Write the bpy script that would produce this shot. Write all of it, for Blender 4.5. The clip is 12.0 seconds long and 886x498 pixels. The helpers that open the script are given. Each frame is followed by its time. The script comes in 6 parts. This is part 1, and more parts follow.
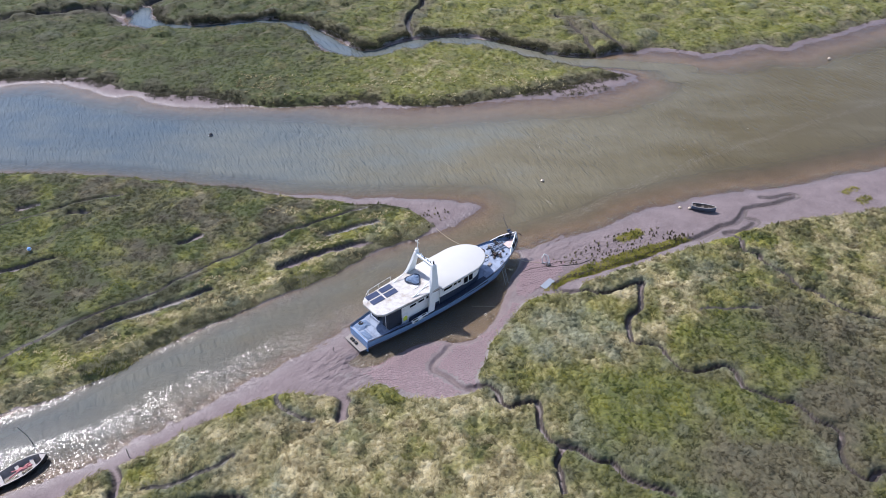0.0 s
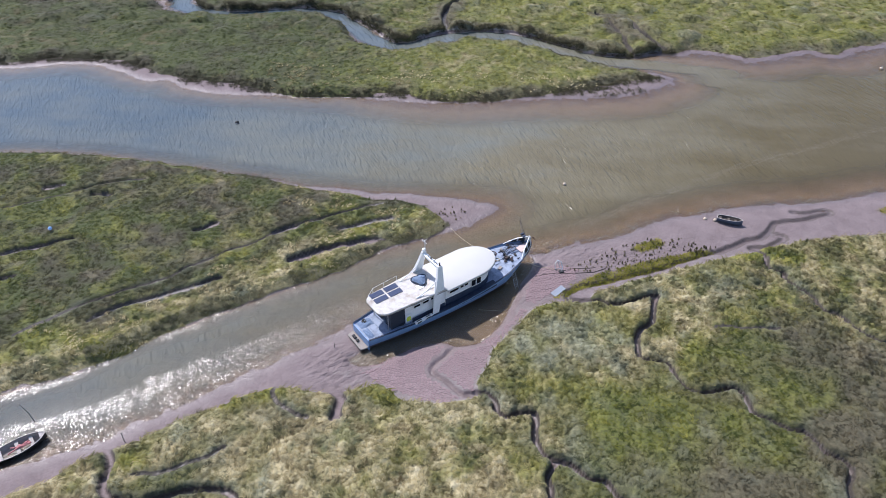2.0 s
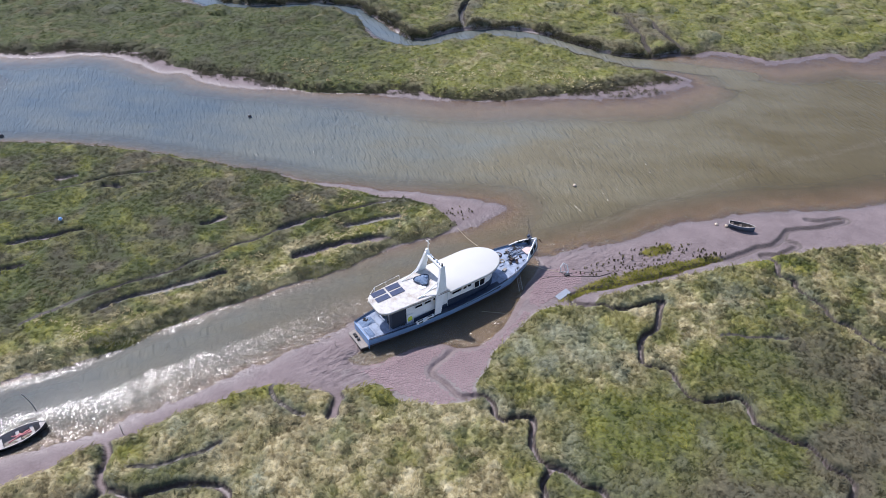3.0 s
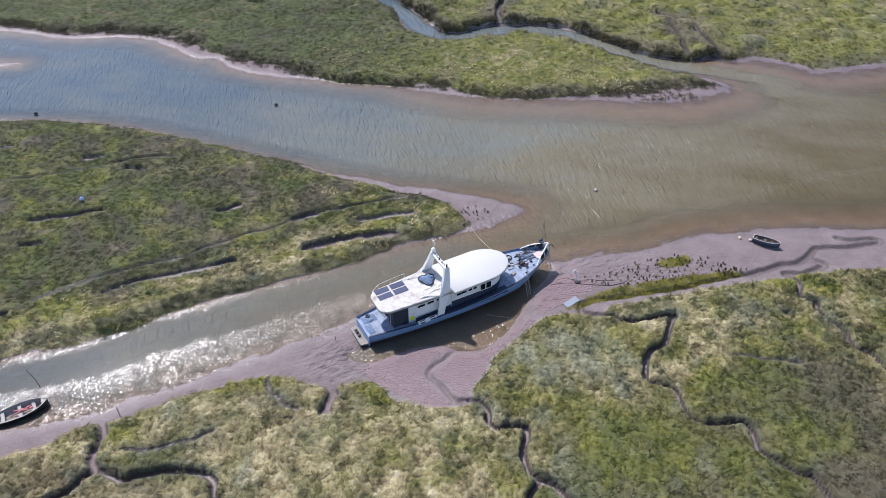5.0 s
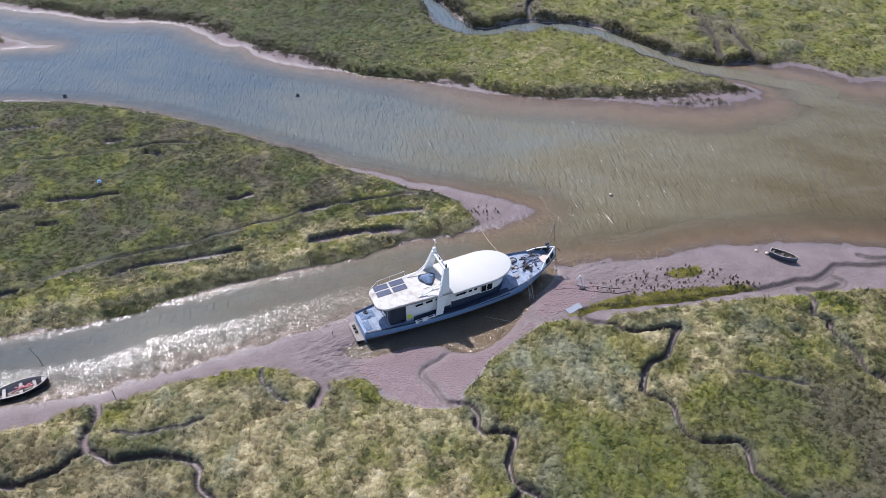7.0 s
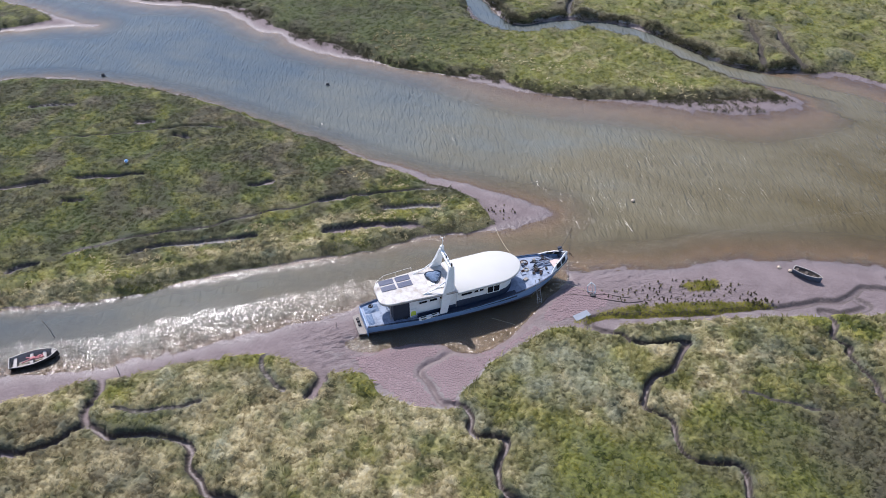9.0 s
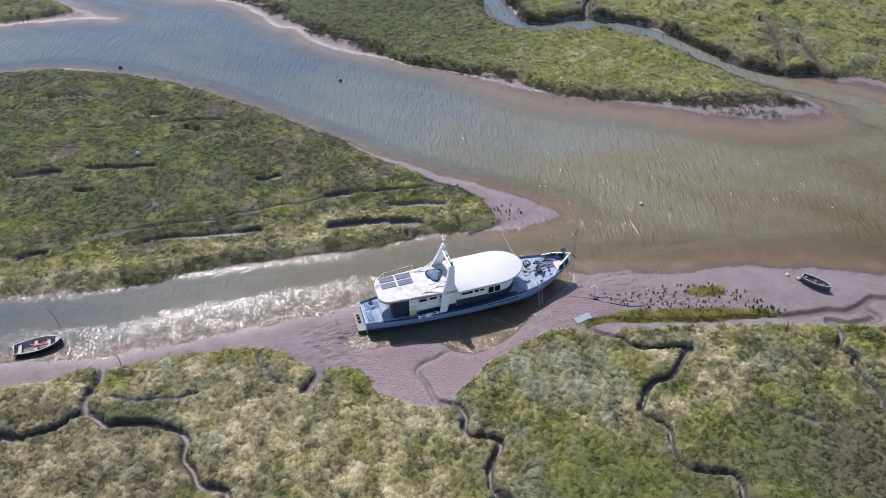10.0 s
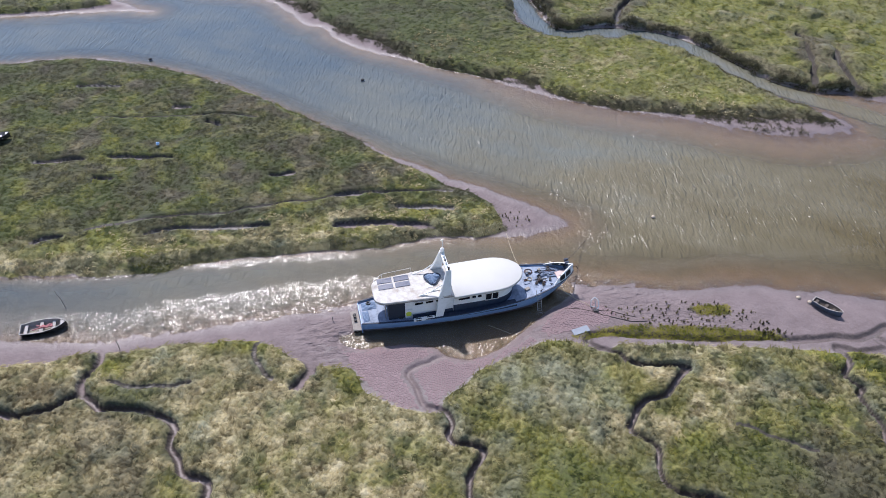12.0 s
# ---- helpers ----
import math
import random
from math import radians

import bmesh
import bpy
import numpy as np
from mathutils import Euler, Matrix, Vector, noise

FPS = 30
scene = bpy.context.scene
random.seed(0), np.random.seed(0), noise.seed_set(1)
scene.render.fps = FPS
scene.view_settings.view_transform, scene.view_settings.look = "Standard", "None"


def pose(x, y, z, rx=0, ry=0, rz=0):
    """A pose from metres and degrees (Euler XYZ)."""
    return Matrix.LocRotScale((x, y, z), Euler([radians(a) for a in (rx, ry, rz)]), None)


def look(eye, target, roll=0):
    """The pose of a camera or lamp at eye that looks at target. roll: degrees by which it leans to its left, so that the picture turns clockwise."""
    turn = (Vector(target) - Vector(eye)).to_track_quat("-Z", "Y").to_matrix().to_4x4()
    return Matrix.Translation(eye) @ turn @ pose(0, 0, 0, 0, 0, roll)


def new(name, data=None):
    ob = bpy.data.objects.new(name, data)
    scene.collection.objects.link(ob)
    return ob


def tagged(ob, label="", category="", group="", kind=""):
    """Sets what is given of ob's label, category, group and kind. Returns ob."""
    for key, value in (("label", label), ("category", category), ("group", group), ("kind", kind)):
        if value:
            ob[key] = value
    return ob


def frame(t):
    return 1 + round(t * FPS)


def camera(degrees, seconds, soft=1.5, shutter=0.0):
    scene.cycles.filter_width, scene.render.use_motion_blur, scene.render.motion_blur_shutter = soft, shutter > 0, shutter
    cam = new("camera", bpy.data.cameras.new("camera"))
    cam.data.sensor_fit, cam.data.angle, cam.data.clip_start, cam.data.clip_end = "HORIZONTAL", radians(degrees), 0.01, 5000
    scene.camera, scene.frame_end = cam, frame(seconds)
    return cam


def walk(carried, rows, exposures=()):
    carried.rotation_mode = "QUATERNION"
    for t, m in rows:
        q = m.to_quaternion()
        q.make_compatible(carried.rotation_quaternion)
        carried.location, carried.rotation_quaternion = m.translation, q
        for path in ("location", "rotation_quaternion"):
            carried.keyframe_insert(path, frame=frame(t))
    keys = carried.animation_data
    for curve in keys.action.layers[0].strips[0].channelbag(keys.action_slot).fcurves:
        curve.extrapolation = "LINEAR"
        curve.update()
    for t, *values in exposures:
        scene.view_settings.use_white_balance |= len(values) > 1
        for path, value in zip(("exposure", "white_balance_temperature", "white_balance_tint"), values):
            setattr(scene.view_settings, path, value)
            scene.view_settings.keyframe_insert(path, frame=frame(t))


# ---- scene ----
cam = camera(63.5, 12.0, soft=0.7)

PATH = [
    (0, (-0.398, -0.48, 45.82), (-0.405, 1.075, 44.563), 0.4),
    (0.5, (0.376, -0.124, 45.821), (0.338, 1.427, 44.559), 0.4),
    (1, (1.204, 0.295, 45.88), (1.135, 1.84, 44.612), 0.4),
    (1.5, (1.986, 0.656, 45.895), (1.887, 2.195, 44.622), 0.5),
    (2, (2.754, 1.03, 45.953), (2.625, 2.563, 44.675), 0.5),
    (2.5, (3.482, 1.413, 45.999), (3.324, 2.938, 44.715), 0.5),
    (3, (4.221, 1.803, 46.061), (4.035, 3.321, 44.772), 0.5),
    (5, (7.214, 3.506, 46.108), (6.911, 4.988, 44.8), 0.6),
    (5.5, (7.918, 3.927, 46.104), (7.587, 5.4, 44.792), 0.6),
    (6, (8.679, 4.352, 46.1), (8.32, 5.814, 44.784), 0.6),
    (6.5, (9.443, 4.734, 46.17), (9.061, 6.187, 44.849), 0.6),
    (7, (10.221, 5.134, 46.206), (9.814, 6.576, 44.881), 0.5),
    (9, (13.046, 6.834, 46.281), (12.524, 8.222, 44.939), 0.6),
    (9.5, (13.809, 7.257, 46.214), (13.26, 8.633, 44.87), 0.5),
    (10, (14.646, 7.656, 46.24), (14.068, 9.017, 44.893), 0.4),
    (10.5, (15.345, 8.081, 46.261), (14.742, 9.427, 44.91), 0.5),
    (11, (16.16, 8.5, 46.219), (15.53, 9.835, 44.869), 0.4),
    (11.5, (16.86, 8.945, 46.284), (16.207, 10.272, 44.937), 0.4),
    (12, (17.649, 9.388, 46.238), (16.969, 10.705, 44.895), 0.4),
]
walk(cam, [(t, look(eye, target, roll)) for t, eye, target, roll in PATH], [(0.0, 0.50, 5980.0, 16.5), (12.0, 0.42, 6020.0, 16.5)])

# ---------------------------------------------------------------- world and light
SUN_AZ, SUN_EL = -48.0, 54.0          # degrees: azimuth from +y towards +x, elevation
world = bpy.data.worlds.new("world")
scene.world = world
world.use_nodes = True
wn = world.node_tree
sky = wn.nodes.new("ShaderNodeTexSky")
sky.sky_type, sky.sun_disc = "NISHITA", False
sky.sun_elevation, sky.sun_rotation = radians(SUN_EL), radians(SUN_AZ)
sky.air_density, sky.dust_density, sky.ozone_density = 1.0, 0.8, 1.0
wn.links.new(sky.outputs["Color"], wn.nodes["Background"].inputs["Color"])
wn.nodes["Background"].inputs["Strength"].default_value = 0.125
sun = new("sun", bpy.data.lights.new("sun", "SUN"))
sun.data.energy, sun.data.angle, sun.data.color = 3.7, radians(0.53), (1.0, 0.95, 0.88)
sa, se = radians(SUN_AZ), radians(SUN_EL)
to_sun = Vector((math.sin(sa) * math.cos(se), math.cos(sa) * math.cos(se), math.sin(se)))
sun.matrix_world = look(to_sun * 200, (0, 0, 0))

# ---------------------------------------------------------------- node helpers


class Mat:
    """A node material with short calls for its nodes."""

    def __init__(self, name, rough=0.7, metal=0.0, spec=0.5):
        self.m = bpy.data.materials.new(name)
        self.m.use_nodes = True
        self.t = self.m.node_tree
        self.b = self.t.nodes["Principled BSDF"]
        self.out = self.t.nodes["Material Output"]
        self.b.inputs["Roughness"].default_value = rough
        self.b.inputs["Metallic"].default_value = metal
        self.b.inputs["Specular IOR Level"].default_value = spec
        self.geo = self.t.nodes.new("ShaderNodeNewGeometry")
        self.pos = self.geo.outputs["Position"]

    def node(self, kind, **values):
        n = self.t.nodes.new(kind)
        for k, v in values.items():
            self.put(n.inputs[k.replace("_", " ")], v)
        return n

    def put(self, socket, v):
        if isinstance(v, bpy.types.NodeSocket):
            self.t.links.new(v, socket)
        else:
            socket.default_value = (*v, 1.0) if isinstance(v, tuple) and len(v) == 3 and socket.type == "RGBA" else v

    def noise(self, scale, detail=4.0, rough=0.55, vec=None, distort=0.0):
        n = self.node("ShaderNodeTexNoise", Vector=vec or self.pos, Scale=scale, Detail=detail, Roughness=rough, Distortion=distort)
        return n.outputs["Fac"]

    def voro(self, scale, feature="F1", vec=None, out="Distance", rand=1.0):
        n = self.t.nodes.new("ShaderNodeTexVoronoi")
        n.feature = feature
        self.put(n.inputs["Vector"], vec or self.pos)
        n.inputs["Scale"].default_value = scale
        n.inputs["Randomness"].default_value = rand
        return n.outputs[out]

    def ramp(self, fac, *stops):
        n = self.t.nodes.new("ShaderNodeValToRGB")
        self.put(n.inputs["Fac"], fac)
        e = n.color_ramp.elements
        while len(e) < len(stops):
            e.new(0.5)
        for el, (p, c) in zip(e, stops):
            el.position = p
            el.color = (*c, 1.0) if isinstance(c, tuple) else (c, c, c, 1.0)
        return n.outputs["Color"]

    def mix(self, fac, a, b, kind="MIX"):
        n = self.t.nodes.new("ShaderNodeMix")
        n.data_type, n.blend_type = "RGBA", kind
        self.put(n.inputs["Factor"], fac)
        self.put(n.inputs["A"], a)
        self.put(n.inputs["B"], b)
        return n.outputs["Result"]

    def math(self, op, a, b=0.0, c=0.0):
        n = self.t.nodes.new("ShaderNodeMath")
        n.operation = op
        for s, v in zip(n.inputs, (a, b, c)):
            self.put(s, v)
        return n.outputs[0]

    def attr(self, name):
        n = self.t.nodes.new("ShaderNodeAttribute")
        n.attribute_name = name
        return n.outputs["Fac"]

    def scaled(self, sx, sy, sz, rz=0.0):
        n = self.node("ShaderNodeMapping", Vector=self.pos)
        n.inputs["Scale"].default_value = (sx, sy, sz)
        n.inputs["Rotation"].default_value = (0, 0, radians(rz))
        return n.outputs["Vector"]

    def turned(self, short, long, angle):
        """Places in a frame turned by angle about the vertical, with lengths in units of short and long."""
        n = self.t.nodes.new("ShaderNodeMapping")
        n.vector_type = "TEXTURE"
        self.put(n.inputs["Vector"], self.pos)
        n.inputs["Scale"].default_value = (short, long, 1.0)
        n.inputs["Rotation"].default_value = (0, 0, radians(angle))
        return n.outputs["Vector"]

    def bump(self, height, strength, distance, normal=None):
        n = self.node("ShaderNodeBump", Height=height, Strength=strength, Distance=distance)
        if normal is not None:
            self.put(n.inputs["Normal"], normal)
        return n.outputs["Normal"]

    def zed(self):
        n = self.node("ShaderNodeSeparateXYZ", Vector=self.pos)
        return n.outputs["Z"]

    def done(self, color=None, normal=None, rough=None):
        for key, v in (("Base Color", color), ("Normal", normal), ("Roughness", rough)):
            if v is not None:
                self.put(self.b.inputs[key], v)
        return self.m


# ---------------------------------------------------------------- the plan of the marsh
WATER = -0.40
SHORE_SOUTH = [(-3000, -400), (-300, -80), (-120, -22), (-60, 9), (-33.7, 27.1), (-31.2, 28.4), (-27.7, 30.1), (-25.8, 31.0), (-24.2, 32.5), (-21.7, 34.6), (-17.2, 38.1), (-14.3, 40.6), (-11.5, 42.8), (-9.4, 44.5), (-4.9, 46.4), (0.3, 52.4), (4.9, 56.9), (7.8, 56.8), (9.7, 57.9), (15.9, 60.4), (20.8, 63.6), (24.9, 65.0), (28.4, 66.4), (32.6, 67.6), (39.5, 68.9), (47.2, 71.6), (52.5, 73.1), (80, 82), (200, 120), (3000, 600), (3000, -3000), (-3000, -3000)]
MARSH_SOUTH = [(-3000, -410), (-300, -84), (-120, -26), (-60, 6), (-31.0, 25.5), (-28.8, 27.0), (-26.6, 29.1), (-25.1, 30.3), (-23.9, 30.8), (-21.5, 32.8), (-18.6, 35.0), (-15.4, 36.9), (-13.6, 37.6), (-11.6, 37.3), (-9.4, 37.3), (-8.1, 37.6), (-7.1, 38.0), (-5.8, 38.5), (-4.0, 37.5), (-0.7, 37.1), (1.1, 37.4), (2.3, 38.4), (2.5, 40.0), (3.7, 43.2), (5.0, 45.7), (6.6, 48.1), (8.6, 49.3), (10.5, 49.8), (11.8, 50.0), (12.7, 51.3), (16.9, 53.4), (23.3, 56.6), (28.4, 58.6), (32.6, 60.6), (36.6, 61.7), (41.9, 62.8), (48.1, 64.5), (80, 76), (200, 112), (3000, 590), (3000, -3000), (-3000, -3000)]
GLASSWORT_STRIP = [(9.0, 50.0), (10.8, 52.1), (14.5, 54.7), (17.6, 56.0), (20.7, 57.3), (24.2, 58.7), (25.6, 58.8), (21.3, 56.4), (14.9, 53.2), (10.6, 51.0)]
SHORE_MID = [(-200, -10), (-100, 3), (-60, 20), (-40.5, 32.5), (-36.0, 35.1), (-32.5, 37.2), (-29.8, 39.5), (-27.9, 41.2), (-23.6, 44.2), (-19.2, 47.1), (-14.7, 50.2), (-11.4, 53.1), (-8.3, 55.5), (-5.9, 56.9), (-3.4, 58.2), (-1.0, 59.7), (1.2, 61.5), (2.7, 63.1), (3.2, 64.2), (2.2, 64.6), (-0.3, 65.3), (-3.6, 65.5), (-7.1, 65.9), (-10.4, 65.6), (-14.8, 66.0), (-19.5, 66.5), (-24.7, 67.5), (-30.0, 68.2), (-35.6, 68.9), (-42.5, 69.9), (-50.1, 70.0), (-59.3, 69.1), (-67.3, 66.7), (-71.6, 63.8), (-76.0, 60.2), (-100, 47), (-180, 30)]
MARSH_MID = [(-200, -6), (-100, 6), (-60, 23), (-36.0, 36.1), (-32.3, 37.9), (-28.5, 40.4), (-27.1, 41.7), (-24.8, 43.8), (-20.5, 46.7), (-15.9, 49.8), (-10.9, 53.2), (-7.8, 56.4), (-5.6, 57.5), (-3.0, 59.1), (-2.2, 60.2), (-3.3, 61.9), (-6.0, 63.6), (-9.5, 64.0), (-14.1, 64.8), (-18.8, 65.5), (-24.1, 66.6), (-29.3, 67.3), (-34.7, 68.0), (-41.6, 68.9), (-49.1, 69.0), (-58.1, 68.2), (-65.9, 65.8), (-70.2, 63.0), (-74.6, 59.4), (-100, 44), (-180, 28)]
SHORE_NORTH = [(-110, 98), (-92, 91.5), (-83.2, 90.7), (-77.8, 91.6), (-68.6, 91.1), (-63.8, 92.4), (-60.2, 93.4), (-56.2, 93.5), (-51.5, 91.8), (-46.7, 89.5), (-43.7, 89.9), (-40.6, 87.8), (-35.7, 86.7), (-28.8, 86.9), (-22.8, 87.3), (-18.2, 87.7), (-13.5, 87.2), (-7.4, 87), (-0.9, 87.7), (4.2, 88.8), (8.1, 89.6), (16.1, 90.7), (21, 91.8), (22.8, 93.3), (25.6, 95.1), (27.3, 97.6), (25.6, 98.9), (21.4, 99.9), (17.3, 101.2), (13.2, 103.1), (4.8, 107.2), (-1.1, 108.6), (-6.7, 105.8), (-10.1, 104.3), (-13.5, 103.2), (-18.4, 104.5), (-21.3, 107.7), (-23.3, 112.2), (-25.8, 114.5), (-30.8, 116), (-37.1, 114.9), (-46.2, 114), (-49.8, 113.7), (-53.7, 114.6), (-58, 121), (-75, 126), (-120, 142), (-200, 160)]
MARSH_NORTH = [(-110, 100), (-92, 93), (-83, 92.3), (-78, 93), (-69.5, 92.3), (-64.5, 94.3), (-56.6, 94.8), (-51.6, 94.4), (-47.6, 92.3), (-43.8, 90.6), (-32.3, 88.8), (-27.3, 87.2), (-24.1, 86.6), (-18.9, 87.2), (-15, 87.5), (-13.6, 88.7), (-10.5, 88.7), (-5.8, 87.3), (-0.9, 87.7), (2.6, 88.5), (12.2, 91.7), (15.5, 92.7), (17.2, 93.6), (20.7, 95.5), (25.1, 97.4), (21.4, 99.5), (17.3, 100.8), (13.2, 102.7), (4.8, 106.8), (-1.1, 108.2), (-6.7, 105.4), (-10.1, 103.9), (-13.5, 102.8), (-18.4, 104.1), (-21.1, 107.3), (-23.1, 111.8), (-25.8, 114.1), (-30.8, 115.6), (-37.1, 114.5), (-46.2, 113.6), (-49.8, 113.3), (-53.7, 114.2), (-54.7, 115.1), (-56, 117.5), (-58, 121), (-120, 142), (-200, 160)]
MARSH_FAR = [(-3000, 3000), (-300, 150), (-90, 113), (-70, 117), (-55.8, 118.3), (-54.6, 121), (-53.2, 123.6), (-51.8, 122), (-50.3, 119.5), (-47.8, 115.8), (-43.9, 115.1), (-40.2, 115.4), (-33, 117.3), (-30.3, 117.9), (-24.3, 116.3), (-22.6, 114.4), (-17.9, 110.7), (-15.7, 107.4), (-13.8, 105.7), (-11.2, 106.2), (-8.7, 108.5), (-6.5, 110.3), (-3.3, 110.8), (0.3, 111.4), (4.9, 111), (9.3, 108.8), (13.6, 106.5), (15.2, 105.1), (17.8, 104.5), (22.1, 104.2), (25.9, 105.7), (29, 106.1), (32.5, 107.5), (36.5, 106.7), (40, 105.4), (44.4, 107), (49.5, 109.4), (52.8, 108), (56.1, 110.5), (61.6, 112.9), (67.7, 116.8), (73.5, 120), (120, 142), (300, 220), (3000, 900), (3000, 3000)]
MARSH_WEST = [(-300, 20), (-140, 48), (-100, 62), (-88.6, 70.4), (-84.8, 73.3), (-80.4, 76.8), (-77.2, 80.4), (-78.5, 82), (-92, 83.5), (-120, 90), (-300, 104)]
SILT_BAR = [(11.2, 61.3), (18.1, 66.0), (27.3, 72.3), (35.6, 77.4), (46.1, 82.8), (61.0, 91.1)]
SHORE_CREEK = [(10.4, 51.2), (11.8, 52), (14.8, 53.3), (17.8, 54.6), (20.4, 56), (23.7, 57.7), (26.3, 58.9), (28.9, 60.7), (30.7, 61.4), (31.6, 62.5), (32.7, 64.1), (34.8, 64.6), (37.4, 65.6), (39.4, 66.5), (38.5, 67.1), (36.8, 66.3), (35.2, 66.3)]
CREEK_A = [(10.4, 51.2), (10.2, 50.5), (10.8, 50), (11.8, 50), (13.2, 50.2), (14, 49.6), (15.8, 50), (18.6, 51.3), (18.3, 50.4), (17.8, 48.2), (17, 47), (16.3, 46.1), (16.1, 44.2), (16.1, 43.3), (17.1, 43), (18.3, 42.6), (18.6, 41.8), (19, 41), (20.1, 39.9), (21.3, 40.1), (22.8, 40.6), (24, 39.8), (24.3, 38.4), (25.3, 37.8), (26.8, 36.9), (27.7, 36.8), (28.8, 35.1), (30.2, 34), (29.7, 32.5), (29.4, 31.1), (30.2, 30), (30.7, 29.8), (31.5, 30.5), (32.4, 30.5)]
CREEK_B = [(32, 62.3), (33.1, 61.6), (31.9, 60.4), (30.7, 59.6), (29.2, 59.5), (29.8, 58.8), (30.2, 57.9), (30, 56.9), (30.1, 56), (31.4, 55.6), (31.1, 54.7), (32.1, 53.4), (32.9, 52.6), (33.2, 51.6), (33.6, 50.5), (34.7, 50.1), (35.7, 48.5), (36.8, 47.4), (39.7, 46.2)]
CREEK_C0 = [(0.4, 43.5), (-0.5, 42.2), (-1.5, 40.4), (-0.3, 39.4), (1.1, 38.3), (1.8, 38.1)]
CREEK_C = [(1.8, 38.2), (2.9, 38.4), (3.6, 38.2), (4, 37.5), (4.2, 36.5), (5, 36.1), (6, 36.5), (7, 36.6), (7.3, 35.8), (7.2, 34.3), (7.7, 33), (8.5, 32.5), (9.7, 32.2), (10.7, 31.3), (12.3, 30.8), (12.9, 29.9), (14.2, 29.2), (16.1, 28.5)]
CREEK_C3 = [(8.8, 32.3), (8.1, 31.1), (8.2, 29.9), (8.2, 28.4)]
CREEK_D = [(-25.2, 32.4), (-25.5, 31), (-24.4, 29.7), (-23.9, 28.4), (-23.6, 27.2), (-22.9, 26.2)]
CREEK_D1 = [(-23, 26.2), (-23.6, 24.9), (-24.7, 23.3), (-25.7, 22.5), (-27.1, 22.1), (-29, 21.6)]
CREEK_D2 = [(-22.7, 26.3), (-21.6, 26.1), (-20.4, 26), (-19.6, 26.7), (-18.2, 27.3), (-16.8, 27.6), (-15.7, 27.8), (-14.7, 27.8), (-14.2, 27.4), (-14, 26.7), (-13.6, 26.2), (-12.9, 25.9), (-12.2, 25.5), (-11.5, 25), (-10.7, 25), (-10, 25.1), (-9.4, 25.3), (-8.8, 25), (-8.4, 24.4), (-8.2, 23.6), (-8.6, 22.4)]
CREEK_E = [(-9.6, 38), (-8.5, 37), (-8.3, 35.8), (-8.5, 34.6)]
CREEK_E2 = [(-13.3, 38), (-14, 36.9), (-13.3, 35.6), (-12, 34.9), (-10.6, 34.4)]
LEDGE = [(-21.8, 28.3), (-20.2, 28.6), (-17.8, 29.8), (-16, 31)]
LEDGE_EAST = [(23.3, 47.5), (24.9, 47.6), (26.9, 47.6), (28.9, 47.7)]
TRAIL = [(-8.1, 36), (-8.3, 34.4), (-9.7, 33.3), (-11.5, 32.1), (-11.8, 29.8), (-12.1, 27.7), (-12.4, 26), (-13.4, 23.9)]
GULLY_A = [(-16.6, 52.8), (-14.6, 54), (-11.6, 55.7), (-9.5, 56.6), (-8, 56.7), (-7.4, 56.4), (-7.9, 55.3)]
GULLY_B = [(-12.6, 58.1), (-11.3, 58.6), (-10.3, 59.2), (-9, 59.8), (-7.7, 60.5)]
GULLY_C = [(-19.2, 56.9), (-18, 57.8), (-16.3, 58.9), (-14.2, 60.1), (-12.2, 61.3), (-9.1, 63.2)]
GULLY_D = [(-19, 56.7), (-20.7, 55), (-23, 53.3), (-26, 50.7), (-27.5, 49), (-32.1, 45.9), (-35.9, 42.9), (-38, 40.5)]
GULLY_E = [(-32.3, 42.8), (-31.8, 43.6), (-30.8, 44.5), (-28.1, 46.2), (-24.2, 48.5), (-22.6, 49.5)]
GULLY_F = [(-53.1, 55.8), (-48.4, 58.4), (-43.9, 61.2), (-39.8, 63.6), (-36.4, 65.1)]
FAR_GULLY_A = [(-74.8, 115.1), (-73.7, 116.9), (-70.5, 118.2), (-65.4, 119.6), (-61.9, 120.7), (-57.4, 119), (-55.4, 117)]
FAR_GULLY_B = [(-53, 123.3), (-52, 124.6), (-49.8, 126.4)]
FAR_GULLY_C = [(-6.3, 111.2), (-7, 115.2), (-6.5, 120.2), (-5.1, 123.7), (-4.7, 127)]
FAR_GULLY_D = [(22.3, 104), (21.6, 108.5), (20.6, 112.8), (19.9, 115.1), (18.1, 119.5)]
FAR_GULLY_E = [(28, 104.6), (26.1, 109.2), (24.5, 112), (24, 114.3), (23.6, 116.4), (22.3, 118)]
# short bare pans on the spit
PANS = [[(-19.2, 56.9), (-17.6, 58)], [(-41, 36.9), (-40.5, 37.8), (-39.2, 38.7)], [(-51.7, 46.3), (-50.1, 47.4), (-47.7, 49)], [(-45.3, 50.9), (-43, 52), (-41.2, 52.8), (-39.3, 53.6)], [(-60.7, 60.1), (-58.8, 61.4), (-56.4, 62.7)], [(-46.6, 62.2), (-44.9, 62.8)], [(-40.6, 61.2), (-38.7, 61.4)], [(-43.7, 46.9), (-42.1, 47.9)], [(-27.5, 56.3), (-25.7, 57.8)]]
